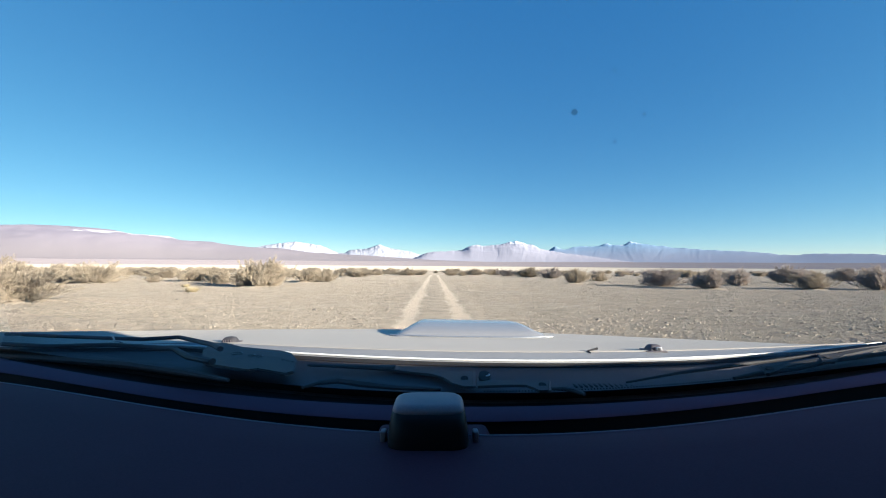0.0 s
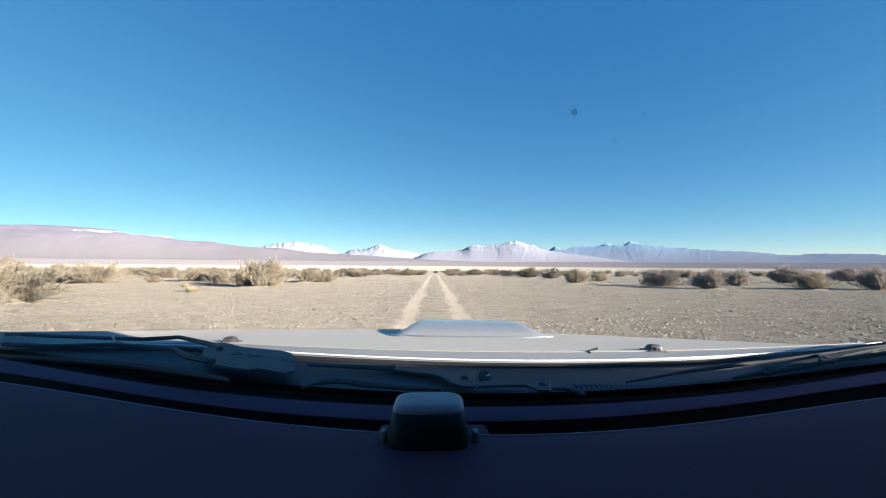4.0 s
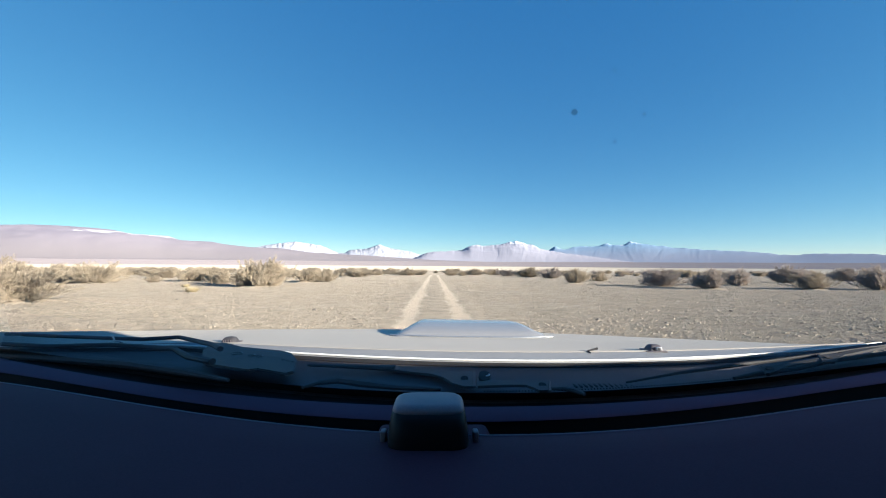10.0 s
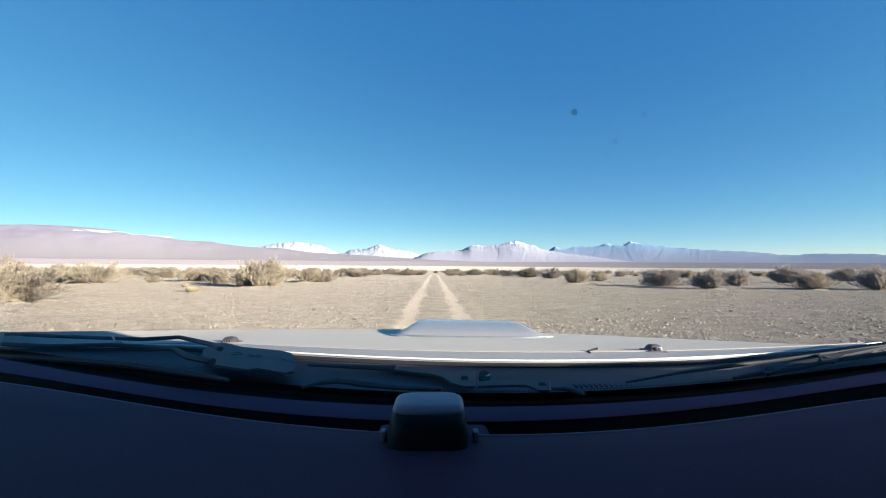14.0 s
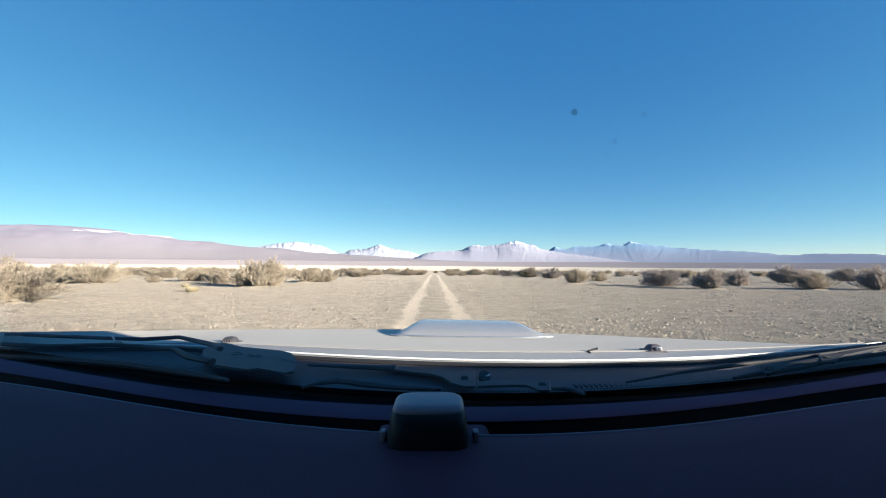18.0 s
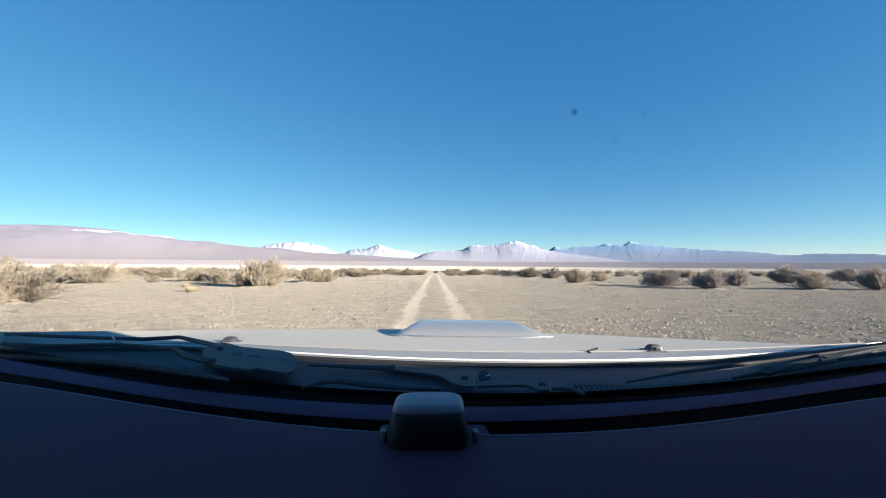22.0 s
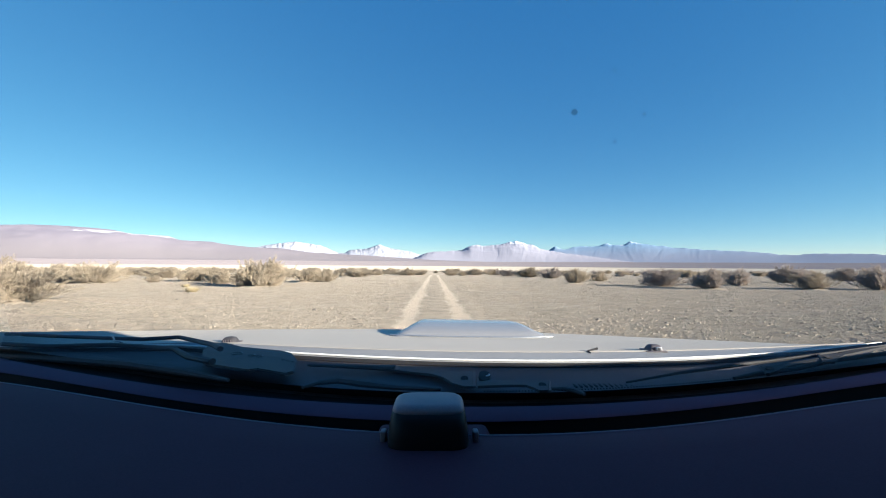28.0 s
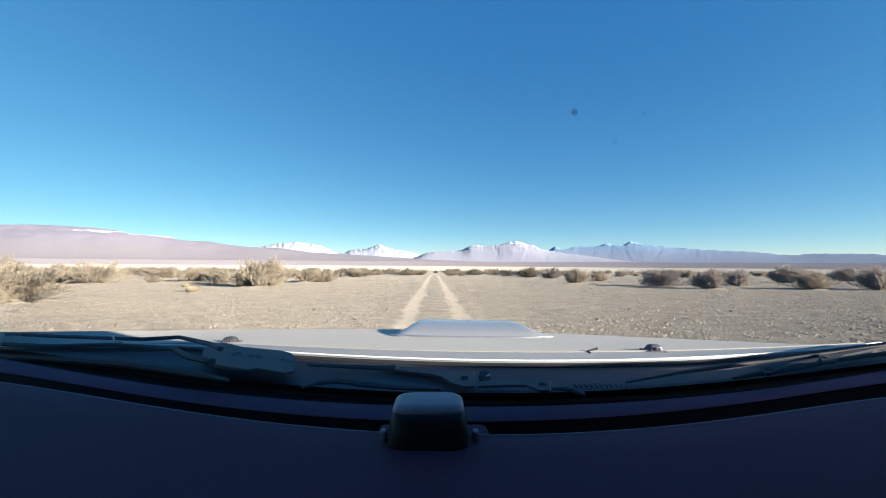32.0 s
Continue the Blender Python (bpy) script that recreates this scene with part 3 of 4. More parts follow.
def mound_mesh(seed):
    """Low hummock of blown sand with a ragged outline, 2 m across and 1 m high before scaling."""
    v, f = [(0, 0, 1)], []
    rings, n = 7, 36
    for i in range(1, rings + 1):
        q = i / rings
        for k in range(n):
            a = 2 * math.pi * k / n
            e = 1 + 0.35 * noise.noise((math.cos(a) * 1.6, math.sin(a) * 1.6, seed)) + 0.12 * noise.noise((math.cos(a) * 5, math.sin(a) * 5, seed))
            z = math.cos(q * math.pi / 2) ** 1.5 + 0.12 * noise.noise((q * 4 * math.cos(a), q * 4 * math.sin(a), seed)) - (0.5 if i == rings else 0)
            v.append((math.cos(a) * q * e, math.sin(a) * q * e, z))
    for k in range(n):
        f.append((0, 1 + k, 1 + (k + 1) % n))
    for i in range(rings - 1):
        for k in range(n):
            a, b = 1 + i * n + k, 1 + i * n + (k + 1) % n
            f.append((a, a + n, b + n, b))
    return mesh_of("sand", v, f)


MOUNDS = [mound_mesh(s) for s in (1.3, 4.1, 7.7)]
for k, (u, d, r) in enumerate(((-1.015, 17, 2.1), (-0.812, 36, 2.2), (-0.432, 31, 2.0), (-0.58, 42.5, 1.6), (-0.322, 41, 1.6), (0.304, 43, 1.4), (0.495, 37, 1.9), (0.627, 32, 1.4), (0.864, 32, 1.3))):
    x, y = u * d, d
    m = part_mesh("sand_mound", MOUNDS[k % 3], M_SAND, None, "", True)
    tagged(m, "low pale sand mound around the foot of a shrub", "sand mound", "sand mounds")
    m.matrix_basis = Matrix.Translation((x, y - 0.3, ground_height(x, y - 0.3) - 0.03)) @ Matrix.Rotation(k * 2.1, 4, "Z") @ Matrix.Diagonal((r * 0.9, r * 0.7, 0.13, 1))


def tuft_mesh(seed, blades):
    """Dry grass tuft, about 1 m across and 1 m high before scaling: thin leaning blades."""
    rs = np.random.RandomState(seed)
    v, f = [], []
    for _ in range(blades):
        a, q = rs.uniform(0, 6.283), rs.rand() ** 0.5
        p = np.array((math.cos(a) * q * 0.3, math.sin(a) * q * 0.3, 0))
        d = np.array((math.cos(a) * q * 0.4 + rs.normal(0, 0.08), math.sin(a) * q * 0.4 + rs.normal(0, 0.08), rs.uniform(0.5, 1.0)))
        s = np.array((-math.sin(a), math.cos(a), 0)) * 0.005
        b = len(v)
        v.extend((p - s, p + s, p + d * 0.6 + s * 0.7, p + d * 0.6 - s * 0.7, p + d * np.array((1.3, 1.3, 1))))
        f.extend(((b, b + 1, b + 2, b + 3), (b + 3, b + 2, b + 4)))
    return mesh_of("blades", v, f)


TUFTS = [tuft_mesh(s, 420) for s in (31, 32, 33)]
for k, (u, d, w, h) in enumerate(((-0.585, 24, 0.9, 0.38), (-0.60, 30, 0.7, 0.3), (-0.93, 25, 0.8, 0.3))):
    x, y = u * d, d
    t = thing("grass_tuft", "small dry straw-coloured grass tuft on gravel", "grass tuft", "grass tufts")
    part_mesh("blades", TUFTS[k % 3], M_STRAW, t)
    t.matrix_basis = Matrix.Translation((x, y, ground_height(x, y) - 0.01)) @ Matrix.Rotation(k * 1.7, 4, "Z") @ Matrix.Diagonal((w, w, h, 1))


def rock_mesh(seed):
    """Angular rock, 1 m across before scaling."""
    bm = bmesh.new()
    bmesh.ops.create_icosphere(bm, subdivisions=2, radius=0.5)
    for v in bm.verts:
        v.co *= 1 + 0.45 * noise.noise(v.co * 2.3 + Vector((seed, 0, 0)))
    me = bpy.data.meshes.new("rock")
    bm.to_mesh(me)
    bm.free()
    return me


ROCKS = [rock_mesh(3.0), rock_mesh(8.0)]
for k, (u, d, w) in enumerate(((0.436, 15.0, 0.16), (0.67, 14.6, 0.12), (0.36, 11.8, 0.14), (-0.62, 18.0, 0.13), (-0.30, 14.0, 0.12), (0.52, 11.2, 0.11))):
    r = part_mesh("rock", ROCKS[k % 2], M_ROCK, None)
    tagged(r, "small dark angular rock lying on gravel", "rock", "loose rocks")
    r.matrix_basis = Matrix.Translation((u * d, d, ground_height(u * d, d) + 0.12 * w)) @ Matrix.Rotation(k * 1.9, 4, "Z") @ Matrix.Diagonal((w, w * 0.8, w * 0.55, 1))


def build_stones():
    rs = np.random.RandomState(9)
    n = 200000
    y = 7.5 + 46 * rs.rand(n) ** 1.3
    x = rs.uniform(-1.2, 1.2, n) * (y + 1)
    mid = 0.05 - 0.022 * y
    # they lie in drifts, and not in the ruts
    drift = np.array([noise.noise((px * 0.22, py * 0.22, 3)) + 0.5 * noise.noise((px * 0.9, py * 0.9, 8)) for px, py in zip(x, y)])
    keep = (np.abs(np.abs(x - mid) - 0.78) > 0.26) & (drift + rs.uniform(-0.5, 0.5, n) > -0.15)
    x, y = x[keep], y[keep]
    n = len(x)
    s = 0.006 + 0.030 * rs.rand(n) ** 3.2 + np.where(rs.rand(n) < 0.004, 0.03, 0)
    g, ln, fl = rs.uniform(0, 3.14, n), rs.uniform(0.8, 1.9, n), rs.uniform(0.35, 0.8, n)
    z = np.array([ground_height(px, py) for px, py in zip(x, y)]) + s * fl * 0.3
    shape = np.array(((1, 0, 0), (0.2, 1, 0.1), (-1, 0.1, 0), (0, -1, 0), (0.1, 0, 1), (0, 0, -1)))
    jitter = rs.uniform(0.75, 1.25, (n, 6, 3))
    p = shape[None] * jitter * s[:, None, None]
    p[:, :, 0] *= ln[:, None]
    p[:, :, 2] *= fl[:, None]
    c, d = np.cos(g)[:, None], np.sin(g)[:, None]
    verts = np.stack((x[:, None] + p[:, :, 0] * c - p[:, :, 1] * d, y[:, None] + p[:, :, 0] * d + p[:, :, 1] * c, z[:, None] + p[:, :, 2]), -1).reshape(-1, 3)
    one = np.array(((0, 1, 4), (1, 2, 4), (2, 3, 4), (3, 0, 4), (1, 0, 5), (2, 1, 5), (3, 2, 5), (0, 3, 5)))
    faces = (one[None] + 6 * np.arange(n)[:, None, None]).reshape(-1, 3)
    me = bpy.data.meshes.new("stones")
    me.from_pydata(verts.tolist(), [], faces.tolist())
    ob = part_mesh("stones", me, M_STONE, None)
    tagged(ob, "scattered pale pebbles lying on the gravel plain", "stones", kind="stuff")


build_stones()

# ---- the pickup truck ----
truck = thing("pickup_truck", "dusty silver pickup truck with a hood scoop, standing on gravel", "truck")
# lines across the truck, as depth by x; heights follow z0 + k x^2
DASH_LIP, GROOVE, LEDGE, GLASS_FOOT = (0.5044, -0.0596, 0.4403, 0.1005, -0.4139, -0.1341), (0.5571, -0.0319, 0.3819, 0.0055, -0.2706), (0.6046, -0.0408, 0.2952, 0.0147, -0.1179), (0.6415, -0.0641, 0.3229, 0.0268, -0.1977)
HOOD_REAR, HOOD_CREASE = (0.7838, -0.1175, 0.2101, 0.0907, -0.0694), (0.8169, -0.0936, 0.2312, 0.0479, -0.0764)
HOOD_CREST = (1.2766, -0.0202, 0.0819, 0.0034, 0.0112)


def span(a, b, n):
    return [a + (b - a) * i / (n - 1) for i in range(n)]


def across(c, z0, k, dy=0.0, dz=0.0, a=-0.80, b=0.78, n=49):
    return [(x, poly(c, x) + dy, z0 + k * x * x + dz) for x in span(a, b, n)]


def crease_y(x):
    """Depth of the crease near the hood's rear edge; it curls back towards the cab beside the driver."""
    return poly(HOOD_CREASE, x) if x > -0.5 else poly(HOOD_CREASE, -0.5) + 0.19 * (x + 0.5)


def rear_y(x):
    """Depth of the hood's rear edge, behind its crease."""
    return min(poly(HOOD_REAR, x), crease_y(x) - 0.012)


def hood_crest(x):
    """Depth and height of the hood's crest, kept ahead of its crease."""
    y = 1.45 - 0.75 * x * x
    far = max(y, crease_y(x) + 0.02)
    return far, 1.5 - (1.5 - poly(HOOD_CREST, x)) * far / y


def hood_z(x, y):
    """Height of the hood's skin between its crease and its crest."""
    y0, (y1, z1) = crease_y(x), hood_crest(x)
    t = (y - y0) / (y1 - y0)
    return 1.335 + (z1 - 1.335) * t


def build_hood():
    xs = span(-0.92, 0.88, 63)
    lines = [[(x, crease_y(x) - 0.002, 1.3345) for x in xs], [(x, crease_y(x) - 0.0022, 1.3350) for x in xs],
             [(x, crease_y(x) - 0.001, 1.3352) for x in xs], [(x, crease_y(x) + 0.003, 1.3355) for x in xs]]
    for t in (0.1, 0.25, 0.4, 0.55, 0.7, 0.85, 0.95, 1.0):
        line = []
        for x in xs:
            y0 = crease_y(x)
            y1 = hood_crest(x)[0]
            y = y0 + (y1 - y0) * t
            line.append((x, y, hood_z(x, y)))
        lines.append(line)
    for dy, dz in ((0.12, -0.03), (0.25, -0.08), (0.34, -0.16), (0.38, -0.30), (0.38, -0.5)):
        lines.append([(x, hood_crest(x)[0] + dy, hood_crest(x)[1] + dz) for x in xs])
    hood = part("hood", loft(lines), M_PAINT, truck, "dusty silver engine hood")
    mid = [(x, 0.5 * rear_y(x) + 0.5 * crease_y(x), 1.3295 + 0.01 * x * x) for x in xs]
    # flange in a greyer copy of the paint, with its shade put into the colour
    part("rear_flange", loft([[(x, rear_y(x) + 0.006, 1.325 + 0.02 * x * x - 0.005) for x in xs],
                              [(x, rear_y(x), 1.325 + 0.02 * x * x - 0.003) for x in xs],
                              [(x, rear_y(x) + 0.002, 1.3255 + 0.02 * x * x) for x in xs],
                              [(x, rear_y(x) + 0.005, 1.3255 + 0.02 * x * x) for x in xs],
                              mid, [(x, crease_y(x) - 0.004, 1.3338) for x in xs], [(x, crease_y(x), 1.3348) for x in xs]]), M_FLANGE, hood, "rear flange of the hood, greyed for shade and sky reflection")
    # near-white bead: the sun's highlight along the edge is put into its colour
    part("edge_bead", tube([(x, rear_y(x) + 0.001, 1.3262 + 0.02 * x * x) for x in xs], 0.0018, 8), M_EDGE, hood, "rear edge of the hood with a painted highlight")
    # air scoop
    cx, w = 0.076, 0.205
    lines = []
    for y, half, h in ((1.135, 1.0, -0.004), (1.145, 0.985, 0.004), (1.18, 0.93, 0.019), (1.25, 0.83, 0.033), (1.34, 0.77, 0.039), (1.44, 0.74, 0.037), (1.49, 0.73, 0.029), (1.495, 0.73, -0.03)):
        line = []
        for i in range(25):
            u = i / 12 - 1
            x = cx + u * (w * half + 0.02)
            edge = min(1, (1 - abs(u)) / 0.22)
            lift = h * (edge * (2 - edge)) if h > 0 else h
            line.append((x, y, hood_z(x, y) + lift - (0.006 if abs(u) == 1 else 0)))
        lines.append(line)
    part("air_scoop", loft(lines), M_SCOOP, truck, "raised silver air scoop")
    part("scoop_seam", tube([(cx + u * 0.218, 1.136 + 0.02 * abs(u) ** 4, hood_z(cx + u * 0.218, 1.136) + 0.002) for u in span(-1, 1, 21)], 0.0025), M_CLIP, truck, "bright lower edge of the scoop")
    for nx, ny in ((-0.452, 0.915), (0.404, 0.826)):
        z = hood_z(nx, ny)
        bm = block((0.034, 0.03, 0.014), (nx, ny, z + 0.0045), 0.0055, 0.62)
        # right nozzle takes a paler material: sunlight on it is put into the colour
        noz = part("washer_nozzle", bm, M_WIPER if nx < 0 else M_COWL, truck, "small dark ribbed washer nozzle" if nx < 0 else "small washer nozzle toned grey for sunlight")
        part("base_flange", block((0.040, 0.032, 0.002), (nx - 0.001, ny, z), 0.0008), M_COWL, noz)
        if nx < 0:
            for k in range(4):
                part("rib", block((0.0016, 0.003, 0.005), (nx - 0.0075 + 0.005 * k, ny - 0.0145, z + 0.0045), 0.0005), M_COWL, noz)
        else:
            part("jet_frame", block((0.011, 0.004, 0.006), (nx + 0.003, ny - 0.0135, z + 0.0058), 0.001), M_CLIP, noz)
            part("jet", block((0.005, 0.004, 0.003), (nx + 0.003, ny - 0.0145, z + 0.0058), 0.0008), M_BLACK, noz)
    part("clip", tube([(0.275, 0.803, 1.333), (0.272, 0.808, 1.3365), (0.280, 0.810, 1.3385), (0.291, 0.812, 1.3405)], [0.0016, 0.002, 0.0016, 0.0024]), M_BLACK, truck, "dark broken clip on the hood's rear edge")


def build_cowl():
    cowl = part("cowl", loft([across(GLASS_FOOT, 1.306, 0.05, -0.02, -0.02, -0.84, 0.82), across(GLASS_FOOT, 1.306, 0.05, 0.004, -0.008, -0.84, 0.82),
                              [(x, 0.5 * poly(GLASS_FOOT, x) + 0.5 * rear_y(x), 1.303 + 0.04 * x * x) for x in span(-0.84, 0.82, 49)],
                              [(x, rear_y(x) + 0.02, 1.3165 + 0.02 * x * x) for x in span(-0.84, 0.82, 49)]]), M_COWL, truck, "grey plastic cowl panel below the windshield")
    for i in range(12):
        x = 0.212 + i * 0.0082
        y = 0.5 * poly(GLASS_FOOT, x) + 0.5 * rear_y(x) - 0.012
        part("vent_slot", block((0.0036, 0.017, 0.006), (x, y, 1.3025), 0.0008), M_BLACK, cowl)
    # black strip that stands in for the shade below the hood's rear edge
    part("edge_shade", tube([(x, rear_y(x) + 0.006, 1.3155 + 0.02 * x * x) for x in span(-0.84, 0.82, 49)], 0.0075), M_BLACK, truck, "dark strip for the shade under the hood edge")

    def plate(outline, lift=0.0, thick=0.004):
        """Pressed sheet with the outline given in plan, lying just above the cowl."""
        bm = bmesh.new()
        rows = [[bm.verts.new((x, y, 1.317 + lift + 0.04 * x * x - d)) for x, y in outline] for d in (0, thick)]
        bm.faces.new(rows[0])
        bm.faces.new(rows[1][::-1])
        for i in range(len(outline)):
            k = (i + 1) % len(outline)
            bm.faces.new((rows[0][k], rows[0][i], rows[1][i], rows[1][k]))
        bmesh.ops.recalc_face_normals(bm, faces=bm.faces[:])
        return bm

    def lean(points, k):
        """Points drawn towards the eye, so that they lie above the panel."""
        return [tuple(EYE[i] + (p[i] - EYE[i]) * k for i in range(3)) for p in points]

    # driver's side wiper: pressed pivot cover, two cranked arms, blade
    bm = plate([(-0.414, 0.739), (-0.455, 0.817), (-0.474, 0.886), (-0.445, 0.886), (-0.396, 0.852), (-0.311, 0.828), (-0.283, 0.809), (-0.256, 0.757), (-0.233, 0.677), (-0.242, 0.662), (-0.297, 0.687), (-0.305, 0.677), (-0.392, 0.709)], 0.013, 0.005)
    bmesh.ops.bevel(bm, geom=bm.edges[:], offset=0.0018, segments=2, affect="EDGES")
    w1 = part("wiper", bm, M_WIPER, truck, "black wiper arm with a broad pivot cover")
    for x, y, r in ((-0.377, 0.788, 0.009), (-0.346, 0.778, 0.006), (-0.329, 0.772, 0.006)):
        z = 1.330 + 0.04 * x * x
        screw = part("screw", tube([(x, y, z - 0.003), (x, y - 0.0005, z + 0.0008)], r, 16), M_BLACK, w1)
        # crescent glint on the screw, drawn as a paler arc
        part("screw_glint", tube([(x + r * math.cos(k), y + r * math.sin(k), z + 0.001) for k in span(-2.2, 1.4, 13)], 0.0009, 6), M_FLANGE, screw)
    for x, y in ((-0.279, 0.751), (-0.268, 0.745), (-0.257, 0.739)):
        part("stamped_mark", block((0.003, 0.010, 0.0012), (x, y, 1.3305 + 0.04 * x * x), 0.0005), M_BLADE, w1)
    part("arm", tube(lean([(-0.403, 0.780, 1.346), (-0.437, 0.819, 1.346), (-0.552, 0.903, 1.346), (-0.611, 0.879, 1.346), (-0.684, 0.889, 1.346), (-0.845, 0.919, 1.346), (-0.958, 0.945, 1.346)], 0.91), [0.005, 0.005, 0.0042, 0.004, 0.0038, 0.0038, 0.0038], 8, 0.9), M_WIPER, w1)
    part("arm", tube(lean([(-0.374, 0.700, 1.341), (-0.394, 0.712, 1.341), (-0.435, 0.736, 1.341), (-0.503, 0.805, 1.341), (-0.650, 0.845, 1.341), (-0.762, 0.829, 1.341), (-0.873, 0.854, 1.341)], 0.94), [0.006, 0.006, 0.0055, 0.005, 0.0045, 0.0045, 0.0045], 8, 0.9), M_WIPER, w1)
    part("wire_clip", tube(lean([(-0.669, 0.873, 1.352), (-0.631, 0.828, 1.352), (-0.604, 0.811, 1.352)], 0.93), 0.0015, 6), M_FLANGE, w1)
    part("blade", tube([(-0.317, 0.638, 1.328), (-0.412, 0.687, 1.328), (-0.533, 0.739, 1.328), (-0.677, 0.776, 1.328), (-0.828, 0.810, 1.328)], [0.003, 0.007, 0.009, 0.009, 0.007], 8, 0.8), M_BLADE, w1, "rubber wiper blade")
    # second wiper across the middle: flat pressed arms that end in folded brackets
    w2 = part("wiper", plate([(-0.092, 0.747), (-0.049, 0.73), (-0.018, 0.718), (0.001, 0.697), (0.014, 0.664), (0.032, 0.646), (0.045, 0.648), (0.05, 0.736), (0.017, 0.733), (-0.004, 0.746), (-0.027, 0.76), (-0.096, 0.778)]), M_WIPER, truck, "black wiper arm on the cowl", False)
    part("arm", tube([(-0.241, 0.771, 1.319), (-0.143, 0.761, 1.318), (-0.085, 0.758, 1.3165)], [0.004, 0.007, 0.010], 8, 0.6), M_WIPER, w2)
    part("arm", plate([(0.052, 0.648), (0.099, 0.653), (0.125, 0.652), (0.134, 0.637), (0.139, 0.623), (0.152, 0.625), (0.162, 0.673), (0.136, 0.669), (0.123, 0.668), (0.103, 0.678), (0.077, 0.682), (0.053, 0.67)]), M_WIPER, w2, "", False)
    part("knob", tube([(0.068, 0.71, 1.312), (0.068, 0.706, 1.318)], 0.010, 14), M_WIPER, w2)
    # highlight on one side of the knob, drawn as a bright arc
    part("knob_glint", tube([(0.068 + 0.008 * math.cos(a), 0.706 + 0.008 * math.sin(a), 1.319) for a in span(-1.4, 1.2, 9)], 0.0012, 6), M_CLIP, w2)
    for x, y in ((0.034, 0.686), (0.149, 0.648)):
        part("rivet", tube([(x, y, 1.3165), (x, y - 0.001, 1.3185)], 0.006, 14), M_BLACK, w2)
    for a, b in (((0.053, 0.736), (0.047, 0.645)), ((0.166, 0.676), (0.154, 0.622))):
        part("fold", tube([(*a, 1.316), (*b, 1.316)], 0.0022, 6), M_COWL, w2, "grey folded edge")
    part("blade", tube([(-0.206, 0.634, 1.319), (-0.192, 0.662, 1.318), (-0.163, 0.676, 1.318), (-0.124, 0.659, 1.318), (-0.07, 0.642, 1.317), (-0.003, 0.632, 1.317)], [0.003, 0.005, 0.007, 0.008, 0.006, 0.004], 8, 0.8), M_BLADE, w2, "rubber wiper blade")
    part("blade", tube([(0.161, 0.642, 1.315), (0.181, 0.641, 1.315), (0.194, 0.629, 1.315), (0.202, 0.615, 1.314)], [0.003, 0.005, 0.005, 0.003], 8, 0.8), M_BLADE, w2, "rubber wiper blade")
    # far wiper, rising to the cab's corner
    w3 = part("wiper", tube(lean([(0.279, 0.656, 1.32), (0.38, 0.699, 1.323), (0.486, 0.733, 1.326), (0.614, 0.773, 1.332), (0.727, 0.797, 1.338), (0.86, 0.818, 1.347)], 0.98), [0.002, 0.003, 0.004, 0.007, 0.008, 0.008], 8, 0.8), M_BLACK, truck, "black wiper arm resting below the glass")
    part("blade", tube(lean([(0.445, 0.66, 1.325), (0.501, 0.682, 1.327), (0.575, 0.702, 1.33), (0.657, 0.736, 1.334), (0.81, 0.768, 1.343)], 0.99), [0.003, 0.005, 0.005, 0.005, 0.005], 8, 0.8), M_BLACK, w3, "rubber wiper blade")
    part("bracket", plate([(0.498, 0.66), (0.522, 0.672), (0.543, 0.689), (0.562, 0.697), (0.623, 0.719), (0.638, 0.736), (0.578, 0.716), (0.544, 0.704), (0.511, 0.695)], 0.006), M_BLACK, w3, "", False)
    part("bracket", plate([(0.627, 0.708), (0.644, 0.709), (0.665, 0.726), (0.697, 0.748), (0.823, 0.793), (0.848, 0.817), (0.707, 0.764), (0.684, 0.756), (0.661, 0.757)], 0.006), M_BLACK, w3, "", False)
    for x, y in ((0.515, 0.681), (0.654, 0.733)):
        z = 1.322 + 0.04 * x * x
        part("rivet", tube([(x, y, z), (x, y - 0.001, z + 0.003)], 0.006, 14), M_BLACK, w3)
    for a, b in (((0.516, 0.701), (0.496, 0.659)), ((0.663, 0.761), (0.625, 0.707))):
        part("fold", tube([(*a, 1.321 + 0.04 * a[0] ** 2), (*b, 1.321 + 0.04 * b[0] ** 2)], 0.003, 6), M_BLACK, w3)


def roof_line(x):
    return (x * 0.86, 0.02 - 0.12 * x * x, 1.90 - 0.05 * x * x)


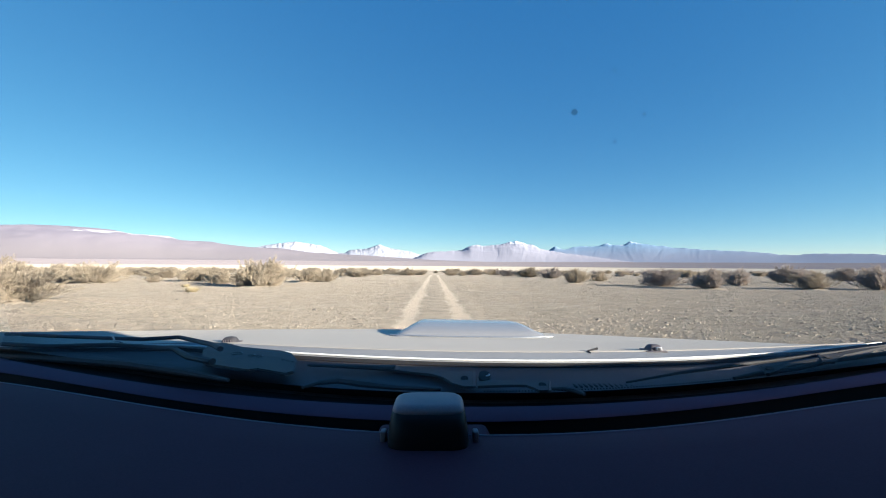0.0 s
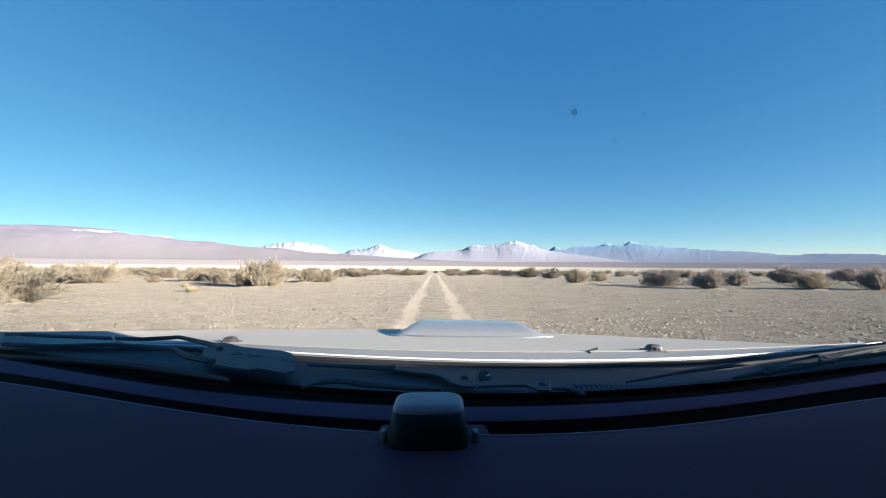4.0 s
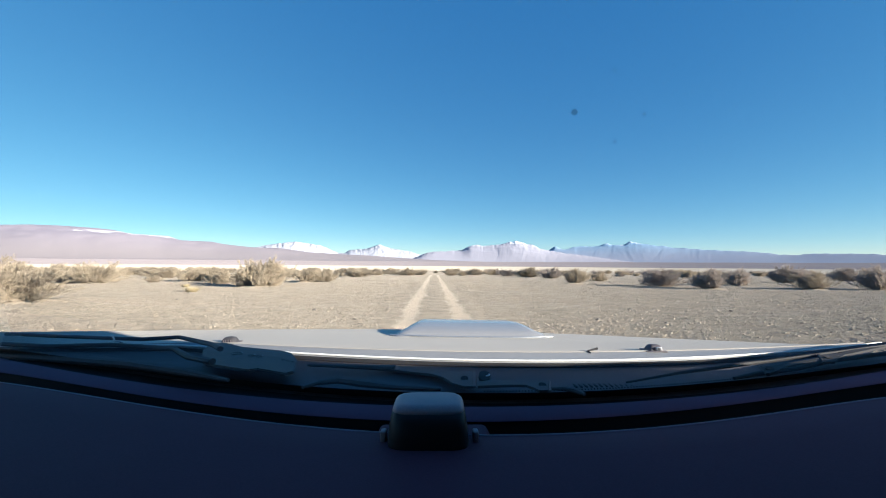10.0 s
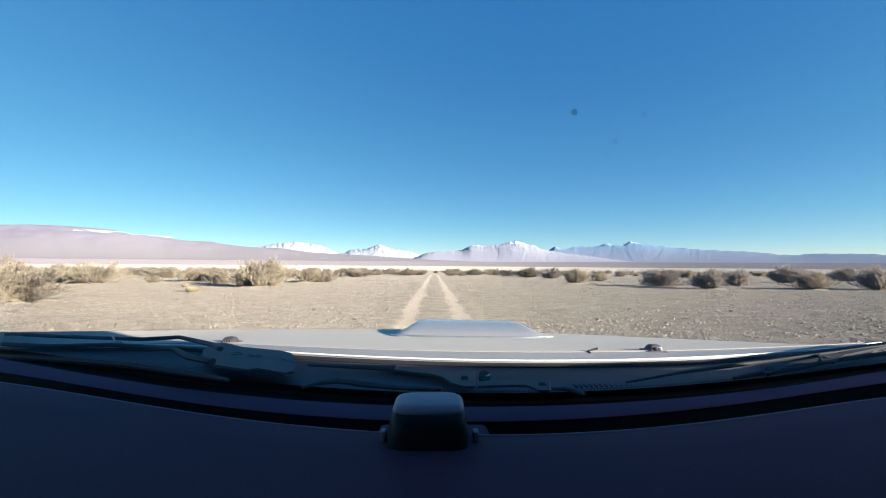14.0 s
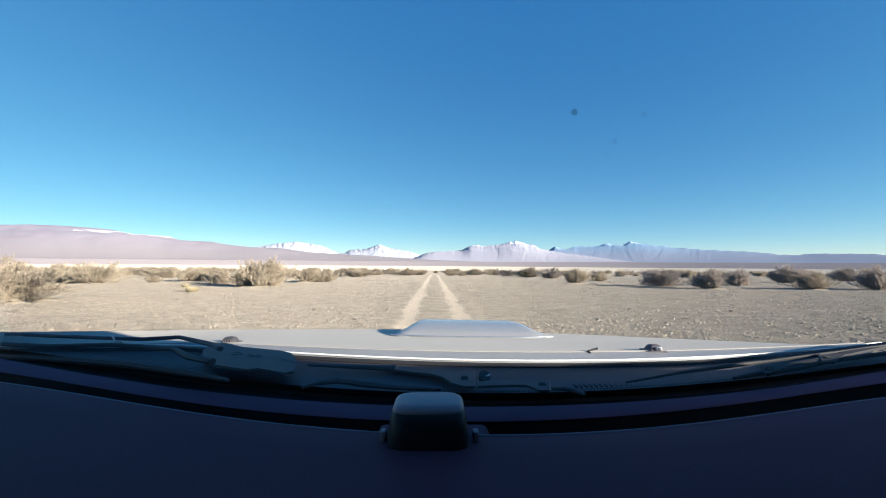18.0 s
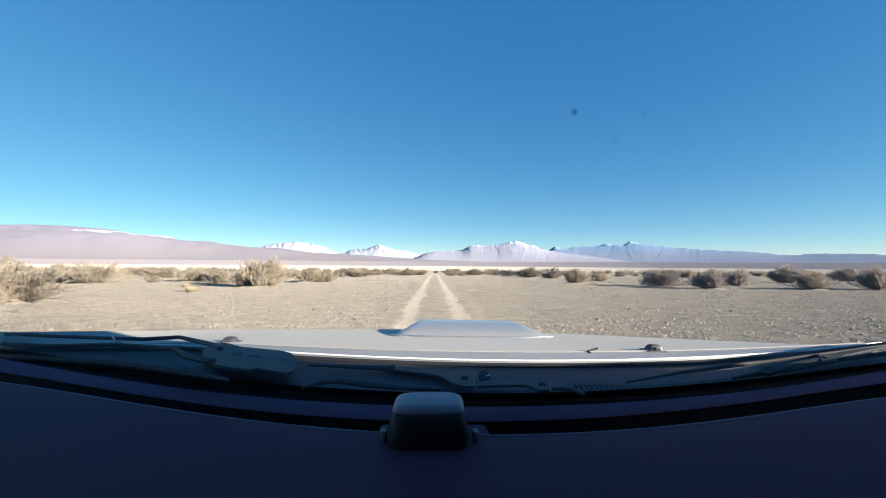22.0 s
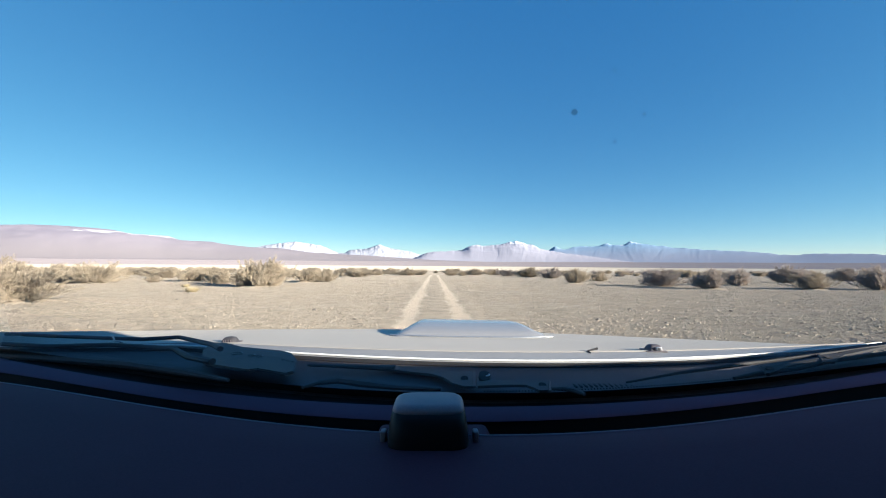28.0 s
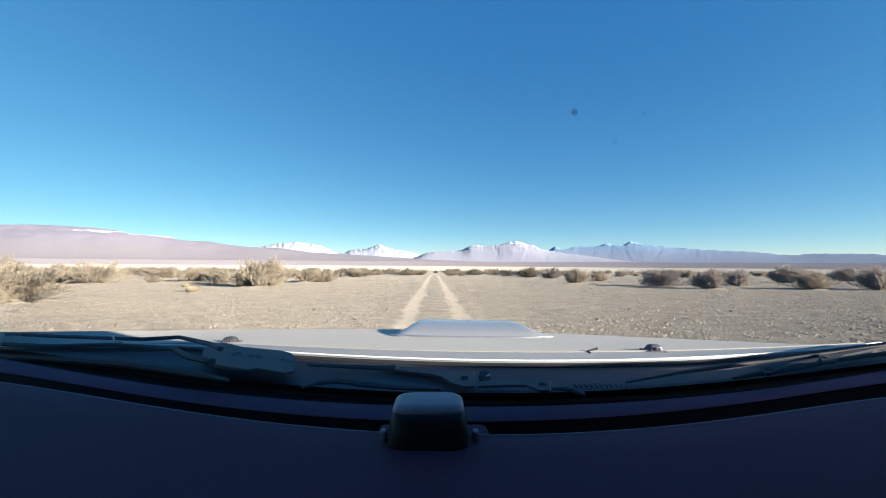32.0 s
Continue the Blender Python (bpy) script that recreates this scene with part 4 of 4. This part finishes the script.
def build_glass():
    xs = span(-0.84, 0.82, 49)
    foot = [(x, poly(GLASS_FOOT, x), 1.306 + 0.05 * x * x) for x in xs]
    lines = [[tuple(f[i] * (1 - t) + roof_line(f[0])[i] * t for i in range(3)) for f in foot] for t in span(0, 1, 9)]
    pane = part("windshield", loft(lines), M_GLASS, truck, "curved windshield glass with a few specks")
    pane.visible_shadow = False
    # unseen lined header, added between the glass and the roof to shade the dashboard
    part("header_shade", loft([[(x, y + 0.01, z) for x, y, z in (tuple(f[i] * (1 - t) + roof_line(f[0])[i] * t for i in range(3)) for f in foot)] for t in span(0.66, 1.0, 5)], 0.02), M_LINING, truck, "unseen dark header added to shade the dashboard")
    # black printed border along the foot of the glass, with its dotted edge
    band = []
    for t in (-0.02, 0.0, 0.012):
        band.append([tuple(f[i] * (1 - t) + roof_line(f[0])[i] * t for i in range(3)) for f in foot])
    frit = part("glass_border", loft([[(x, y - 0.004, z - 0.001) for x, y, z in line] for line in band]), M_BLACK, truck, "black printed border of the windshield")
    bm = bmesh.new()
    for i in range(120):
        x = 0.06 + 0.0046 * i
        t = 0.016
        f = (x, poly(GLASS_FOOT, x), 1.306 + 0.05 * x * x)
        p = [f[k] * (1 - t) + roof_line(x)[k] * t for k in range(3)]
        bmesh.ops.create_circle(bm, cap_ends=True, radius=0.0012, segments=8, matrix=Matrix.Translation((p[0], p[1] - 0.004, p[2])) @ Matrix.Rotation(radians(50), 4, "X"))
    part("dot_row", bm, M_BLACK, frit, "row of small black dots")
    for sx, sy, sz, r, mat in ((0.0963, 0.310, 1.611, 0.0023, M_SPECK), (0.1193, 0.293, 1.6343, 0.0018, M_SPOT), (0.1505, 0.316, 1.6116, 0.0018, M_SPOT), (0.1348, 0.333, 1.5958, 0.0018, M_SPOT)):
        part("speck", tube([(sx, sy, sz), (sx, sy - 0.0006, sz)], r, 14), mat, pane, "dark speck of dirt on the glass")


def build_dash():
    low = [(x, -0.35, 1.235) for x in span(-0.80, 0.78, 49)]
    top = part("dashboard", loft([low, [(x, -0.05, 1.28) for x in span(-0.80, 0.78, 49)], [(x, 0.22 + 0.1 * x * x, 1.297 + 0.02 * x * x) for x in span(-0.80, 0.78, 49)],
                                  across(DASH_LIP, 1.30, 0.05, -0.06, 0.001), across(DASH_LIP, 1.30, 0.05, 0.0, 0.0005), across(DASH_LIP, 1.30, 0.05, 0.003, -0.001),
                                  across(DASH_LIP, 1.30, 0.05, 0.005, -0.006), across(DASH_LIP, 1.30, 0.05, 0.006, -0.045)]), M_DASH, truck, "dark dashboard top")
    part("vent_groove", loft([across(DASH_LIP, 1.30, 0.05, 0.0, -0.045), across(GROOVE, 1.30, 0.05, 0.004, -0.045), across(GROOVE, 1.30, 0.05, 0.002, -0.003)]), M_BLACK, top, "black demister groove")
    part("ledge", loft([across(GROOVE, 1.30, 0.05, 0.0, -0.003), across(GROOVE, 1.30, 0.05, 0.003, -0.0005), across(LEDGE, 1.303, 0.05, -0.004, -0.001), across(LEDGE, 1.303, 0.05, 0.0, -0.004), across(LEDGE, 1.303, 0.05, 0.002, -0.03)]), M_LEDGE, top, "dashboard ledge beneath the glass")
    part("gap_trim", loft([across(LEDGE, 1.303, 0.05, 0.0, -0.018), across(GLASS_FOOT, 1.306, 0.05, 0.002, -0.010)]), M_BLACK, top)
    # thin paler tube that paints the highlight along the lip
    part("lip_edge", tube(across(DASH_LIP, 1.30, 0.05, 0.0015, 0.0004), 0.0011, 6), M_LIP, top, "dashboard edge with a painted pale highlight")
    # bridge that carries the box across the groove
    part("bridge", block((0.150, 0.070, 0.022), (-0.012, 0.515, 1.2885), 0.005, 0.86), M_DASH, top)
    def rounded(levels):
        bm = bmesh.new()
        rings = []
        for z, hx, hy, cy in levels:
            ring = []
            for k in range(40):
                c, d = math.cos(2 * math.pi * k / 40), math.sin(2 * math.pi * k / 40)
                ring.append(bm.verts.new((-0.0165 + hx * math.copysign(abs(c) ** 0.42, c), cy + hy * math.copysign(abs(d) ** 0.42, d), z)))
            rings.append(ring)
        for lo, hi in zip(rings, rings[1:]):
            for k in range(40):
                bm.faces.new((lo[k], lo[(k + 1) % 40], hi[(k + 1) % 40], hi[k]))
        bm.faces.new(rings[-1])
        bm.faces.new(rings[0][::-1])
        return bm

    box = part("dash_box", rounded(((1.286, 0.0455, 0.038, 0.50), (1.312, 0.0450, 0.0375, 0.50), (1.322, 0.0435, 0.0365, 0.5005), (1.329, 0.0422, 0.0345, 0.5015),
                                    (1.335, 0.0408, 0.032, 0.5025), (1.336, 0.040, 0.031, 0.503))), M_BOXSIDE, truck, "rounded black plastic box on the dashboard")
    # cap in a paler plastic: skylight on the top is put into its colour
    part("cap", rounded(((1.3345, 0.0402, 0.0312, 0.503), (1.3365, 0.0405, 0.0315, 0.503), (1.339, 0.0398, 0.0305, 0.503), (1.3412, 0.0380, 0.0285, 0.503), (1.3428, 0.0350, 0.0262, 0.503), (1.3436, 0.030, 0.022, 0.503))), M_BOX, box, "top of the box, greyed for the skylight on it")
    for x in (-0.067, 0.0365):
        part("clip", block((0.007, 0.012, 0.013), (x, 0.490, 1.306), 0.002), M_BOX, box, "grey side clip")


def build_cab():
    """Pillars, roof, doors and rear wall that close the cab, and the body below it down to the wheels."""
    for s in (-1, 1):
        # bends of pillar and sill are shaped for the shade on hood and cowl
        upper = ((0.845, 0.42, 1.495), (0.82, 0.30, 1.567), (0.805, 0.24, 1.622), (0.79, 0.165, 1.775), (0.75, -0.03, 1.94))
        line = [(s * x, y, z) for x, y, z in ((0.90, 0.815, 1.362), (0.87, 0.565, 1.433), (0.855, 0.48, 1.470), *upper)]
        sill = [(s * x, y, z) for x, y, z in ((0.90, 0.815, 1.339), (0.885, 0.66, 1.390), (0.87, 0.565, 1.415), (0.86, 0.51, 1.447), *upper)]
        part("front_pillar", tube(line, [0.006, 0.006, 0.009, 0.011, 0.010, 0.012, 0.016, 0.024], 10), M_PAINT, truck)
        if s > 0:
            # unseen closed wall, added to keep the sun off dashboard and cowl
            part("side_wall", loft([[(s * 0.875, 0.77, 1.28)] + sill, [(s * 0.875, -1.05, 1.28)] + [(x, -1.05, z) for x, y, z in sill]], 0.02), M_LINING, truck, "", False)
        else:
            # unseen left side kept open so that skylight reaches the dashboard
            part("side_wall", loft([[(-0.875, -0.75, 1.28)] + [(x, -0.75, z) for x, y, z in line], [(-0.875, -1.05, 1.28)] + [(x, -1.05, z) for x, y, z in line]], 0.02), M_LINING, truck, "", False)
            pane = part("side_window", loft([line, [(x, -0.75, z) for x, y, z in line]]), M_GLASS, truck, "clear side window")
            pane.visible_shadow = False
        part("rear_pillar", tube([(s * 0.86, -1.0, 1.25), (s * 0.75, -0.98, 1.88)], 0.06, 10), M_PAINT, truck)
        part("door", block((0.05, 1.85, 0.72), (s * 0.88, -0.1, 0.93), 0.02), M_PAINT, truck)
        part("fender", block((0.06, 1.0, 0.4), (s * 0.85, 1.15, 0.88), 0.02), M_PAINT, truck)
        for y in (1.25, -2.0):
            tyre = part("wheel", tube([(s * 0.66, y, 0.38), (s * 0.70, y, 0.38), (s * 0.86, y, 0.38), (s * 0.90, y, 0.38)], [0.34, 0.38, 0.38, 0.34], 28), M_BLACK, truck)
            part("rim", tube([(s * 0.89, y, 0.38), (s * 0.905, y, 0.38)], [0.22, 0.20], 20), M_CLIP, tyre)
    part("front_body", block((1.72, 0.95, 0.55), (0, 1.38, 0.86), 0.09, 0.97), M_PAINT, truck)
    part("roof", block((1.68, 1.15, 0.05), (0, -0.55, 1.905), 0.02), M_LINING, truck)
    part("rear_wall", block((1.82, 0.05, 1.35), (0, -1.06, 1.24), 0.01), M_LINING, truck)
    part("floor_pan", block((1.70, 4.6, 0.06), (0, -0.6, 0.55), 0.01), M_LINING, truck)
    part("bulkhead", block((1.60, 0.04, 0.66), (0, 0.55, 0.92), 0.01), M_LINING, truck)
    part("load_bed", block((1.72, 1.6, 0.5), (0, -2.0, 0.9), 0.03), M_PAINT, truck)


build_hood()
build_cowl()
build_glass()
build_dash()
build_cab()
